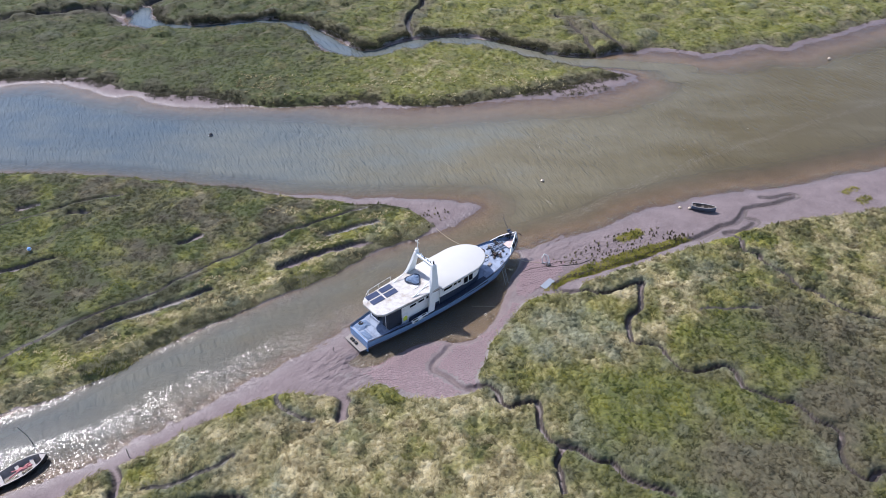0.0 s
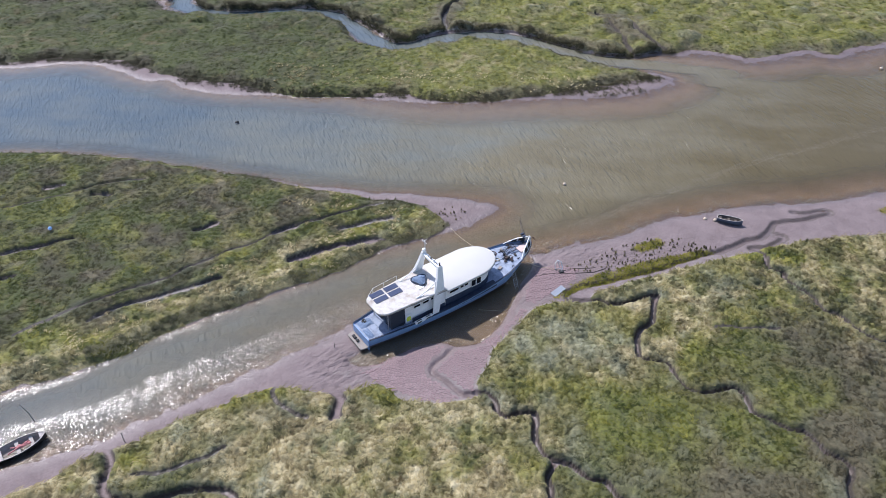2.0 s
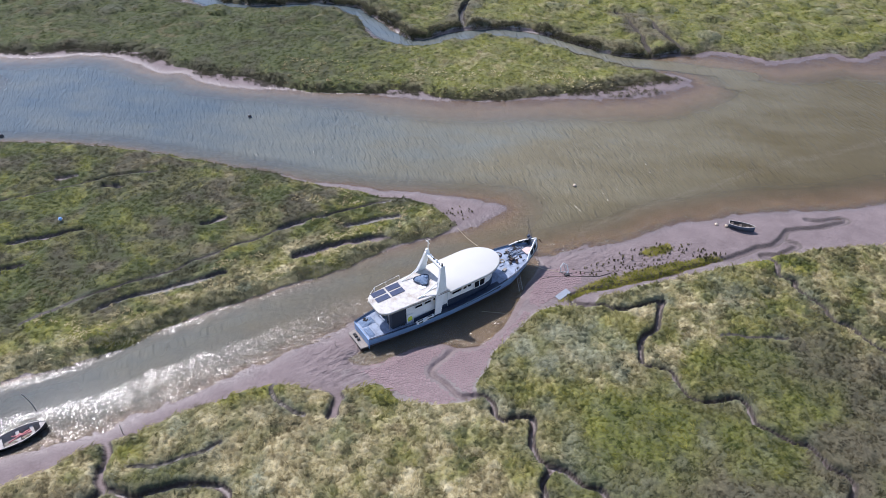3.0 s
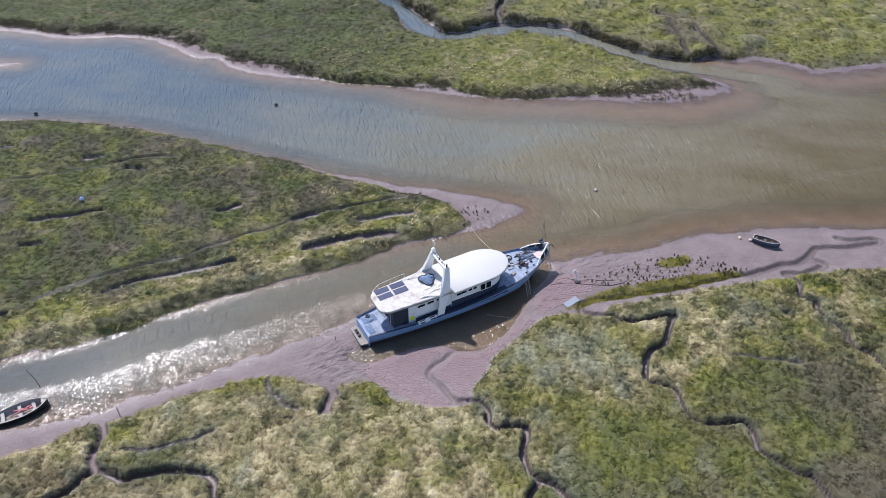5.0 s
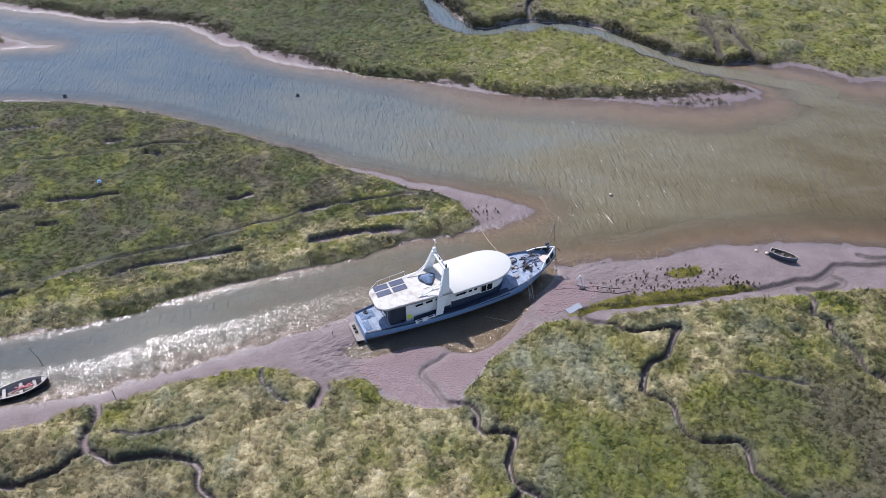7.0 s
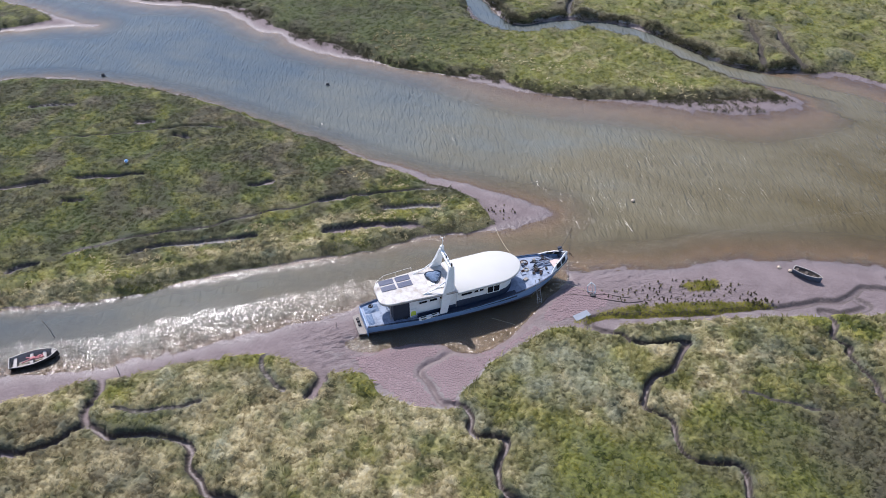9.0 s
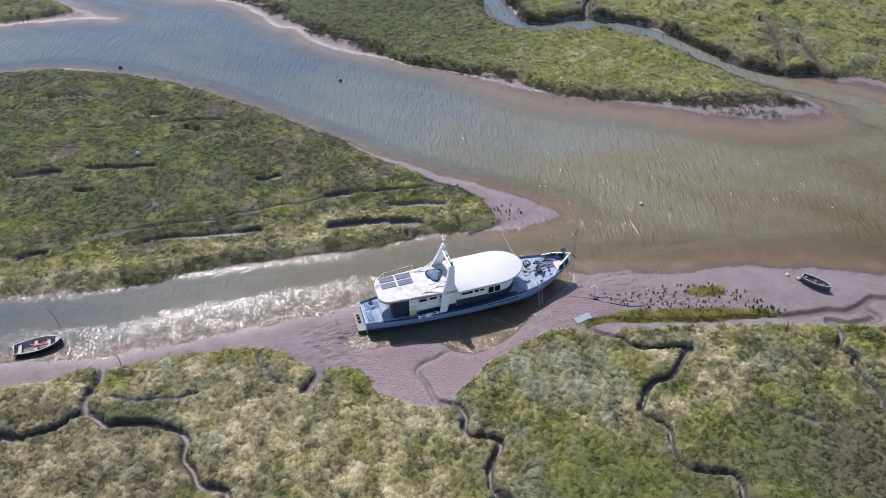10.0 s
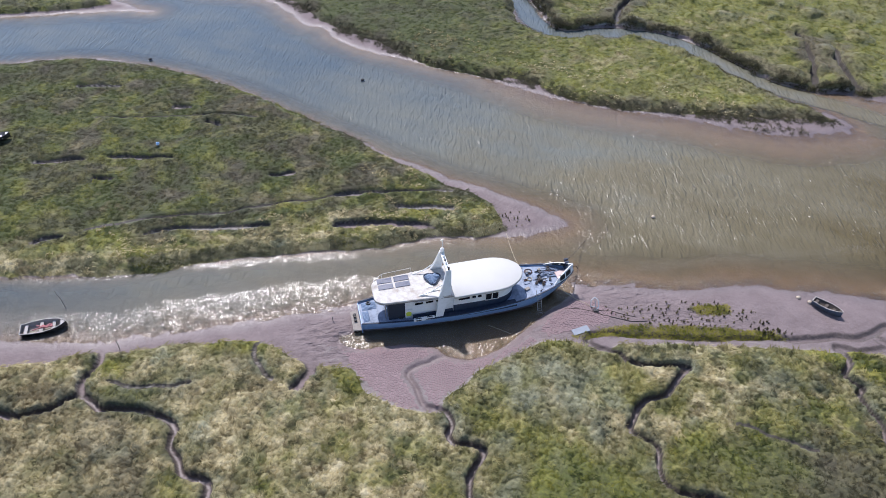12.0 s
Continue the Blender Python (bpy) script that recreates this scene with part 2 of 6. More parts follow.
# each creek: its line, half its width and the height of its floor
CREEKS = [(SHORE_CREEK, 0.22, -0.42), (CREEK_A, 0.22, -0.36), (CREEK_B, 0.24, -0.34), (CREEK_C, 0.24, -0.38), (CREEK_C0, 0.11, -0.36), (CREEK_C3, 0.20, -0.38), (CREEK_D, 0.33, -0.30), (CREEK_D1, 0.30, -0.34), (CREEK_D2, 0.25, -0.40), (CREEK_E, 0.42, -0.22), (CREEK_E2, 0.16, 0.0), (LEDGE, 0.12, 0.2), (LEDGE_EAST, 0.07, 0.2), (GULLY_A, 0.52, -0.18), (GULLY_B, 0.34, 0.0), (GULLY_C, 0.16, 0.05), (GULLY_D, 0.10, 0.24), (GULLY_E, 0.30, 0.0), (GULLY_F, 0.10, 0.1), (FAR_GULLY_A, 1.0, -0.45), (FAR_GULLY_B, 1.0, -0.45), (FAR_GULLY_C, 0.45, -0.35), (FAR_GULLY_D, 0.35, -0.25), (FAR_GULLY_E, 0.45, -0.3)]
CREEKS += [(line, 0.34, -0.08) for line in PANS]
FAR_CREEK = [(-53.3, 121.8), (-52.8, 119), (-51.4, 116.6), (-47.5, 114.7), (-43.9, 114.4), (-38, 115), (-32, 116.5), (-28, 116.7), (-24.6, 115), (-22.6, 112.6), (-19.8, 109.2), (-16.8, 105.9), (-13.5, 104.3), (-10.5, 105.1), (-7.7, 107.2), (-3.5, 109.4), (0.5, 109.8), (5, 108.9), (9.2, 106.8), (13.5, 104.7), (17.5, 102.7), (21.8, 102), (27, 101.4), (36, 100)]
POOL = [(-8.6, 44.0), (-8.3, 42.4), (-9.2, 41.2), (-8.6, 40.1), (-6.0, 40.2), (-4.5, 41.4), (-2.6, 42.8), (-1.0, 43.3), (0.3, 42.8), (1.9, 43.3), (3.8, 44.8), (5.1, 46.9), (5.7, 49.6), (6.6, 52.4), (7.2, 54.2), (7.3, 56.2), (4.0, 58.0), (-3.0, 52.0)]
BAR_WEST = [(-80, 82), (-76.6, 82.3), (-73.5, 81.8), (-69.8, 82), (-73.5, 80.4), (-76.5, 78.8), (-80, 76.6)]

# ---------------------------------------------------------------- terrain arithmetic


def hashed(ix, iy, seed):
    h = (ix * 374761393 + iy * 668265263 + seed * 974634777) & 0x7FFFFFFF
    h = ((h ^ (h >> 13)) * 1274126177) & 0x7FFFFFFF
    return ((h ^ (h >> 16)) & 0xFFFF) / 65535.0


def value_noise(x, y, size, seed=0, octaves=3):
    """Smooth noise from 0 to 1 over arrays of places, with lumps of about that size."""
    total, amp, norm = 0.0, 1.0, 0.0
    for o in range(octaves):
        u, v = x / size * 2**o + 137.3 * seed, y / size * 2**o + 61.7 * seed
        iu, iv = np.floor(u).astype(np.int64), np.floor(v).astype(np.int64)
        fu, fv = u - iu, v - iv
        fu, fv = fu * fu * (3 - 2 * fu), fv * fv * (3 - 2 * fv)
        a, b = hashed(iu, iv, seed + o), hashed(iu + 1, iv, seed + o)
        c, d = hashed(iu, iv + 1, seed + o), hashed(iu + 1, iv + 1, seed + o)
        total = total + amp * ((a * (1 - fu) + b * fu) * (1 - fv) + (c * (1 - fu) + d * fu) * fv)
        norm, amp = norm + amp, amp * 0.5
    return total / norm


def cells(x, y, size, seed=0):
    """Scattered lumps of about that size: the distance to the nearest centre, how near the border is, and a random number of each lump."""
    u, v = x / size, y / size
    iu, iv = np.floor(u).astype(np.int64), np.floor(v).astype(np.int64)
    first, second, name = np.full(u.shape, 9.0), np.full(u.shape, 9.0), np.zeros(u.shape)
    for di in (-1, 0, 1):
        for dj in (-1, 0, 1):
            a, b = iu + di, iv + dj
            d = np.hypot(a + hashed(a, b, seed) - u, b + hashed(a, b, seed + 7) - v)
            closer = d < first
            second = np.where(closer, first, np.minimum(second, d))
            name = np.where(closer, hashed(a, b, seed + 13), name)
            first = np.minimum(first, d)
    return first, second - first, name


def lump(x, y, cx, cy, rx, ry):
    return np.exp(-(((x - cx) / rx) ** 2 + ((y - cy) / ry) ** 2))


def turf(x, y):
    """Where the marsh is short smooth olive turf."""
    spots = ((16, 36.5, 5.5, 4.2), (20, 35, 4, 3), (14.5, 31, 5, 3), (28.5, 43.5, 7, 5), (24, 31, 9, 5), (34, 36, 7, 5), (-19.5, 27.5, 2.2, 1.6))
    bend = 3.0 * (value_noise(x, y, 4.0, 173, 3) - 0.5)
    return np.clip(1.7 * sum(np.exp(-(((x + bend - cx) / rx) ** 2 + ((y + bend - cy) / ry) ** 2)) for cx, cy, rx, ry in spots) - 0.25, 0, 1)


def clumps(x, y):
    """The tone of the plant clumps at places, from 0 to 1, and the border's nearness."""
    wx, wy = x + 0.5 * (value_noise(x, y, 0.5, 151, 2) - 0.5), y + 0.5 * (value_noise(x, y, 0.5, 157, 2) - 0.5)
    _, gap, name = cells(wx, wy, 0.55, 3)
    _, _, big = cells(wx, wy, 1.3, 23)
    deep = smoothstep(5, 13, y - 56.7 - 0.72 * x) * (1 - smoothstep(78, 84, y))
    far = smoothstep(80, 90, y)
    west = smoothstep(0, 34, -x)
    return np.clip(0.52 + (1 - 0.55 * far) * (1 - 0.6 * turf(x, y)) * (0.40 * (name - 0.5) * (1 - 0.5 * deep) + 0.40 * (big - 0.5) + 0.5 * deep * (value_noise(x, y, 3.2, 191, 2) - 0.5)) - 0.28 * deep - 0.12 * deep * west - 0.08 * far - 0.42 * far * west - 0.20 * turf(x, y) - 0.20 * lump(x, y, -21, 23, 9, 4) - 0.20 * lump(x, y, 34, 51, 9, 10), 0, 1), gap


def smoothstep(a, b, x):
    t = np.clip((x - a) / (b - a), 0, 1)
    return t * t * (3 - 2 * t)


def curve_through(points, step=0.45, closed=False, wobble=0.0, seed=0):
    """A smooth line through the plan's points, resampled, with a natural raggedness."""
    p = np.array(points, float)
    if closed:
        p = np.concatenate([p[-1:], p, p[:2]])
    else:
        p = np.concatenate([2 * p[:1] - p[1:2], p, 2 * p[-1:] - p[-2:-1]])
    out = []
    for a, b, c, d in zip(p[:-3], p[1:-2], p[2:-1], p[3:]):
        n = int(min(40, max(2, np.linalg.norm(c - b) / step)))
        t = np.linspace(0, 1, n, endpoint=False)[:, None]
        reach = np.linalg.norm(c - b)
        u, v = (c - a) / 2, (d - b) / 2
        u, v = u * min(1, reach / np.linalg.norm(u)), v * min(1, reach / np.linalg.norm(v))
        out.append((2 * t**3 - 3 * t**2 + 1) * b + (t**3 - 2 * t**2 + t) * u + (3 * t**2 - 2 * t**3) * c + (t**3 - t**2) * v)
    q = np.concatenate(out)
    if not closed:
        q = np.concatenate([q, p[-2:-1]])
    if wobble:
        q = q + wobble * (np.stack([value_noise(q[:, 0], q[:, 1], 1.3, seed + 5), value_noise(q[:, 0], q[:, 1], 1.3, seed + 9)], 1) - 0.5) * 2
    return q


def graded(stretches, coarse_to, grow=1.16):
    """Grid lines: stretches of (from, to, step), then ever wider as far as coarse_to on both sides."""
    mid = np.unique(np.concatenate([np.arange(a, b, s) for a, b, s in stretches]).round(4))
    far, s, x = [], stretches[-1][2], 0.0
    while x < coarse_to:
        s *= grow
        x += s
        far.append(x)
    far = np.array(far)
    return np.concatenate([(mid[0] - far)[::-1], mid, mid[-1] + far])


REACH = 9.0


def distance_to(line, GX, GY, closed):
    """The distance from every grid place to a line (at most REACH), negative outside it if it is closed."""
    dist = np.full((len(GY), len(GX)), REACH)
    ends = np.concatenate([line, line[:1]]) if closed else line
    for (ax, ay), (bx, by) in zip(ends[:-1], ends[1:]):
        i0, i1 = np.searchsorted(GX, (min(ax, bx) - REACH, max(ax, bx) + REACH))
        j0, j1 = np.searchsorted(GY, (min(ay, by) - REACH, max(ay, by) + REACH))
        if i0 >= i1 or j0 >= j1:
            continue
        X, Y = GX[None, i0:i1], GY[j0:j1, None]
        dx, dy = bx - ax, by - ay
        t = np.clip(((X - ax) * dx + (Y - ay) * dy) / (dx * dx + dy * dy + 1e-9), 0, 1)
        d = np.hypot(X - ax - t * dx, Y - ay - t * dy)
        view = dist[j0:j1, i0:i1]
        np.minimum(view, d, out=view)
    if not closed:
        return dist
    inside = np.zeros(dist.shape, bool)
    for (ax, ay), (bx, by) in zip(ends[:-1], ends[1:]):
        if ay == by:
            continue
        j0, j1 = np.searchsorted(GY, (min(ay, by), max(ay, by)))
        if j0 >= j1:
            continue
        xc = ax + (GY[j0:j1] - ay) / (by - ay) * (bx - ax)
        inside[j0:j1] ^= GX[None, :] > xc[:, None]
    return np.where(inside, dist, -dist)


def grid_mesh(name, GX, GY, Z, keep=None):
    ny, nx = Z.shape
    V = np.empty((ny * nx, 3), np.float32)
    X, Y = np.meshgrid(GX, GY)
    V[:, 0], V[:, 1], V[:, 2] = X.ravel(), Y.ravel(), Z.ravel()
    idx = np.arange(ny * nx).reshape(ny, nx)
    Q = np.stack([idx[:-1, :-1], idx[:-1, 1:], idx[1:, 1:], idx[1:, :-1]], -1).reshape(-1, 4)
    if keep is not None:
        Q = Q[keep.ravel()]
    return quads_mesh(name, V, Q)


def quads_mesh(name, V, Q):
    me = bpy.data.meshes.new(name)
    me.vertices.add(len(V))
    me.vertices.foreach_set("co", np.ascontiguousarray(V, np.float32).ravel())
    me.loops.add(Q.size)
    me.loops.foreach_set("vertex_index", np.ascontiguousarray(Q, np.int32).ravel())
    me.polygons.add(len(Q))
    me.polygons.foreach_set("loop_start", np.arange(0, Q.size, 4, dtype=np.int32))
    me.polygons.foreach_set("loop_total", np.full(len(Q), 4, np.int32))
    me.update(calc_edges=True)
    return me


def store(me, name, values):
    a = me.attributes.new(name, "FLOAT", "POINT")
    a.data.foreach_set("value", np.ascontiguousarray(values, np.float32).ravel())


# ---------------------------------------------------------------- heights
GX = graded([(-130, -94, 1.2), (-94, -52, 0.5), (-52, -30, 0.22), (-30, 36, 0.17), (36, 46, 0.22), (46, 82, 0.5), (82, 118, 1.2)], 3200.0)
GY = graded([(-30, 0, 1.2), (0, 18, 0.6), (18, 58, 0.17), (58, 74, 0.2), (74, 128, 0.34), (128, 160, 1.2)], 3200.0)
XX, YY = np.meshgrid(GX, GY)
rag = value_noise(XX, YY, 2.2, 3, 4) - 0.5

bank = np.full(XX.shape, -1.6)
BED = ([-9, -6, -4, -1.5, 0, 0.5, 2.5, 9], [-1.5, -0.55, -0.20, -0.07, 0.0, 0.07, 0.22, 0.34])
shores = [(SHORE_SOUTH, 0.0), (SHORE_MID, 0.0), (SHORE_NORTH, 0.0), (MARSH_FAR, 0.4), (MARSH_WEST, 0.6), (BAR_WEST, 0.0)]
for k, (shape, out) in enumerate(shores):
    d = distance_to(curve_through(shape, closed=True, wobble=0.25, seed=k), GX, GY, True) + out + rag * 0.5
    if k == 2:     # a wide drowned shelf before the far spit
        shelf = smoothstep(-35, -5, XX) * (YY < 104 - 0.25 * XX)
        d = np.where(d < 0, d * (1 - shelf) - np.interp(-d, [0, 4.2, 6.5, 9], [0, 1.7, 4.5, 9]) * shelf, d)
    if k == 3:     # east of the creek's mouth the far bank is a low beach with a drowned shelf
        beach = smoothstep(26, 34, XX)
        d = d + 0.5 * beach
        d = np.where(d < 0, d * (1 - beach) - np.interp(-d, [0, 3.5, 6, 9], [0, 1.2, 4.0, 9]) * beach, d)
    if k < 2:      # the channel shelves gently on the near side and steeply on the spit's
        upstream = 1 - smoothstep(-5, 5, XX)
        d = np.where(d < 0, d * (1 + (-0.45, 0.5)[k] * upstream), d)
    np.maximum(bank, WATER + np.interp(d, *BED), out=bank)
bank += (value_noise(XX, YY, 0.7, 11, 3) - 0.5) * 0.05
trodden = np.exp(-(((XX + 9.0) / 3.6) ** 2 + ((YY - 40.4) / 2.2) ** 2)) + 0.4 * np.exp(-(((XX - 8.0) / 2.5) ** 2 + ((YY - 50.5) / 3.5) ** 2)) + 0.5 * np.exp(-(((XX - 14.0) / 8.0) ** 2 + ((YY - 57.0) / 2.5) ** 2))
bank += (value_noise(XX * 0.8 + YY * 0.6, (YY * 0.8 - XX * 0.6) * 2.2, 0.7, 17, 2) - 0.5) * 0.30 * trodden

# the far creek keeps its water
d = far_creek = distance_to(curve_through(FAR_CREEK, wobble=0.3, seed=8), GX, GY, False)
bank = np.where(d < 4, np.minimum(bank, WATER - 0.75 + 0.75 * smoothstep(0.5, 1.7, d) + 2.0 * smoothstep(1.5, 3.0, d)), bank)
# the pool that the tide leaves round the yacht
d = distance_to(curve_through(POOL, closed=True, wobble=0.2, seed=15), GX, GY, True) + rag * 0.5
bank -= np.clip(bank - (WATER - 0.045), 0, 1) * smoothstep(-0.3, 0.7, d)
open_water = bank.copy()

cover, rise = np.zeros(XX.shape), np.zeros(XX.shape)
inland = np.full(XX.shape, -REACH)
for k, shape in enumerate((MARSH_SOUTH, MARSH_MID, MARSH_NORTH, MARSH_FAR, MARSH_WEST)):
    d = distance_to(curve_through(shape, closed=True, wobble=0.35, seed=20 + k), GX, GY, True) + rag * 0.7 + (0.35 + 0.55 * smoothstep(14, 28, -XX) if k == 1 else 0.3 * (1 - smoothstep(3.2, 5.5, far_creek)) if k == 2 else 0.0)
    np.maximum(inland, d, out=inland)
    np.maximum(cover, smoothstep(-0.05, 0.35, d), out=cover)
    np.maximum(rise, smoothstep(-0.1, (0.8, 1.7, 1.7, 0.4 + 2.6 * smoothstep(26, 34, XX), 0.8)[k], d), out=rise)

calm = np.maximum(smoothstep(4, 12, YY - 56.7 - 0.72 * XX), smoothstep(80, 88, YY))
hummock = (value_noise(XX, YY, 3.5, 31, 2) - 0.5) * (0.30 + 0.35 * calm) + (value_noise(XX, YY, 1.1, 37, 2) - 0.5) * (0.34 - 0.20 * calm) + 0.24 * (1 - 0.8 * calm) * (1 - 0.6 * turf(XX, YY)) * (smoothstep(0.0, 0.45, clumps(XX, YY)[1]) - 0.6)
dome, _, dome_name = cells(XX + 0.8 * rag, YY, 4.2, 31)
mounds = 0.65 * np.clip(1 - (dome / 0.52) ** 2, 0, 1) * (dome_name > 0.35) * smoothstep(96, 108, YY)
land = 0.36 + hummock + mounds + 0.10 * smoothstep(0.3, 2.5, inland)
height = bank * (1 - rise) + land * rise

rill, firm = np.full(XX.shape, REACH), cover.copy()
for k, (shape, half, floor) in enumerate(CREEKS):
    line = curve_through(shape, 0.3, wobble=0.22, seed=40 + k)
    d = distance_to(line, GX, GY, False) + (value_noise(XX, YY, 0.9, 50 + k, 2) - 0.5) * (0.16 if floor < -0.3 else min(0.45, 1.1 * half))
    cut = 1 - smoothstep(half * 0.75, half + 0.14, d)
    np.minimum(rill, d - half, out=rill)
    bottom = floor * firm + np.maximum(floor, bank - 0.34) * (1 - firm)
    bottom = np.where(bank < WATER + 0.12, np.maximum(bottom, WATER + 0.02), bottom)
    height = np.where(height > bottom, height * (1 - cut) + bottom * cut, height)
    cover *= smoothstep(half * 0.8, half + 0.18, d)
    inland = np.minimum(inland, np.maximum(d - half, -1.0) + 0.0 * d)

height -= 0.06 * np.exp(-(np.maximum(rill, 0) / 0.3) ** 2) * cover


def sample(field, x, y):
    """The field's value at places off the grid."""
    i = np.clip(np.searchsorted(GX, x) - 1, 0, len(GX) - 2)
    j = np.clip(np.searchsorted(GY, y) - 1, 0, len(GY) - 2)
    u, v = (x - GX[i]) / (GX[i + 1] - GX[i]), (y - GY[j]) / (GY[j + 1] - GY[j])
    return (field[j, i] * (1 - u) + field[j, i + 1] * u) * (1 - v) + (field[j + 1, i] * (1 - u) + field[j + 1, i + 1] * u) * v


def ground_at(x, y):
    return float(sample(height, np.array([x]), np.array([y]))[0])


def distance_from(points, x, y):
    best = np.full(np.shape(x), 1e9)
    for (ax, ay), (bx, by) in zip(points[:-1], points[1:]):
        dx, dy = bx - ax, by - ay
        t = np.clip(((x - ax) * dx + (y - ay) * dy) / (dx * dx + dy * dy), 0, 1)
        best = np.minimum(best, np.hypot(x - ax - t * dx, y - ay - t * dy))
    return best


def plants(x, y):
    """How much of each plant kind grows at places: dry grass, grey purslane, lush green, brown seablite."""
    patch = value_noise(x, y, 1.2, 61, 3)
    wide = value_noise(x, y, 7.0, 71, 3)
    far = smoothstep(78, 92, y)
    spit = (1 - far) * smoothstep(-2, 3, y - 56.7 - 0.72 * x)
    near = (1 - far) * (1 - spit)
    deep = spit * smoothstep(5, 13, y - 56.7 - 0.72 * x)
    dry = 2.6 * (patch - 0.5) + 1.2 * (wide - 0.5) + 0.14 * near - 0.16 * spit - 0.28 * far - 0.35 * deep - 0.22 * lump(x, y, 29, 42, 10, 9) + 0.35 * lump(x, y, 21, 46, 6, 4)
    dry = dry + 0.35 * lump(x, y, -3, 27, 17, 9) - 0.15 * lump(x, y, 30, 47, 14, 9) - 0.80 * lump(x, y, 27, 31, 12, 8)
    dry = dry + 0.40 * lump(x, y, -27, 44, 16, 3.0) - 0.20 * lump(x, y, 14, 36, 6, 5) - 0.35 * lump(x, y, 8.5, 44.5, 6, 6) + 0.38 * (spit - deep)
    lips = np.exp(-(np.maximum(sample(rill, x, y), 0) / 0.45) ** 2) * (0.4 + 0.9 * value_noise(x, y, 2.5, 107, 2))
    rim = far * (1 - smoothstep(0.4, 3.2, sample(inland, x, y) + 2.0 * (patch - 0.5)))
    dry = dry - 0.5 * rim - 1.1 * turf(x, y)
    along, off = 0.82 * x + 0.57 * y, 0.82 * y - 0.57 * x
    strips = (spit - deep) * (value_noise(along / 7.0, off + 0.6 * (wide - 0.5), 0.8, 211, 3) - 0.5)
    way = np.exp(-(distance_from(TRAIL, x, y) / 0.75) ** 2) + 0.8 * np.exp(-(distance_from(GULLY_D, x, y) / 0.6) ** 2)
    dry = dry + 2.4 * strips + 0.25 * way
    g = value_noise(x, y, 2.0, 83, 3)
    grey = 2.0 * (g - 0.56) + 0.80 * lump(x, y, 8.5, 44.5, 6, 6) + 0.40 * lump(x, y, 22, 52, 12, 3) + 0.35 * lump(x, y, -18, 31, 8, 3) - 0.45 * deep - 0.5 * far - 0.35 * lump(x, y, 29, 44, 12, 9) + 0.55 * lips * (1 - far) + 0.55 * way - 1.2 * strips
    lush = (2.4 + 1.6 * deep) * (value_noise(x, y, 2.6, 97, 3) - 0.47) + 0.40 * lump(x, y, 14, 36, 7, 5) + 0.45 * turf(x, y) + (0.55 + 0.4 * smoothstep(0.25, 0.6, wide)) * far + 0.1 * spit + 0.3 * deep - 0.7 * rim - 0.4 * lips + 0.3 * lump(x, y, 29, 44, 12, 9)
    for cx, cy, r in ((-22.6, 29.4, 1.1), (-15.6, 36.4, 1.5), (-17.5, 35.4, 1.1), (-5.6, 38.0, 1.2), (-44, 57, 2.2), (-36, 57, 2.0), (-36, 40.5, 1.6), (-4.3, 37.4, 1.0), (7.4, 48.8, 1.3), (-15, 52.0, 1.2), (-30, 40.2, 1.5), (28.4, 58.3, 1.3), (31.6, 57.6, 1.1)):
        b = lump(x, y, cx, cy, r * 1.6, r)
        lush, dry, grey = lush + 1.2 * b, dry - 0.9 * b, grey - 0.6 * b
    dome, _, which = cells(x, y, 4.2, 31)
    bush = far * (dome < 0.5) * (which > 0.35) * smoothstep(100, 106, y)
    grey, lush = grey + 0.55 * bush * (which > 0.6), lush - 0.35 * bush
    brown = (2.0 + 2.2 * deep) * (value_noise(x, y, 3.0, 101, 3) - 0.54) + 1.1 * lump(x, y, 24, 30, 7, 3.5) + 1.1 * lump(x, y, 32, 36, 6, 4) + 0.15 * spit - 0.10 * deep - 0.15 * far + 0.85 * rim + 0.7 * lump(x, y, 36, 43, 9, 6) + 0.95 * lump(x, y, -21, 23, 10, 5)
    return [np.clip(f, 0, 1) for f in (dry, grey, lush, brown)]


# ---------------------------------------------------------------- materials of the setting


def marsh_colour(M, dry, grey, lush, brown, spread):
    """Leaf colour from the four plant kinds, varied by spread from 0 to 1."""
    spread = M.math("MULTIPLY_ADD", M.math("SUBTRACT", spread, 0.45), 1.7, 0.47)
    c = M.ramp(spread, (0.1, (0.046, 0.048, 0.017)), (0.45, (0.132, 0.127, 0.042)), (0.75, (0.232, 0.212, 0.082)), (1.0, (0.350, 0.315, 0.155)))
    c = M.mix(M.math("MULTIPLY", lush, 0.85), c, M.ramp(spread, (0.1, (0.055, 0.074, 0.012)), (0.55, (0.168, 0.174, 0.022)), (0.95, (0.330, 0.305, 0.055))))
    c = M.mix(M.math("MULTIPLY", brown, 0.85), c, M.ramp(spread, (0.1, (0.056, 0.046, 0.029)), (0.9, (0.200, 0.166, 0.108))))
    c = M.mix(M.math("MULTIPLY", grey, 0.8), c, M.ramp(spread, (0.1, (0.095, 0.108, 0.076)), (0.9, (0.335, 0.345, 0.240))))
    return M.mix(M.math("MULTIPLY", dry, 0.95), c, M.ramp(spread, (0.1, (0.140, 0.108, 0.050)), (0.6, (0.415, 0.350, 0.185)), (1.0, (0.620, 0.540, 0.330))))


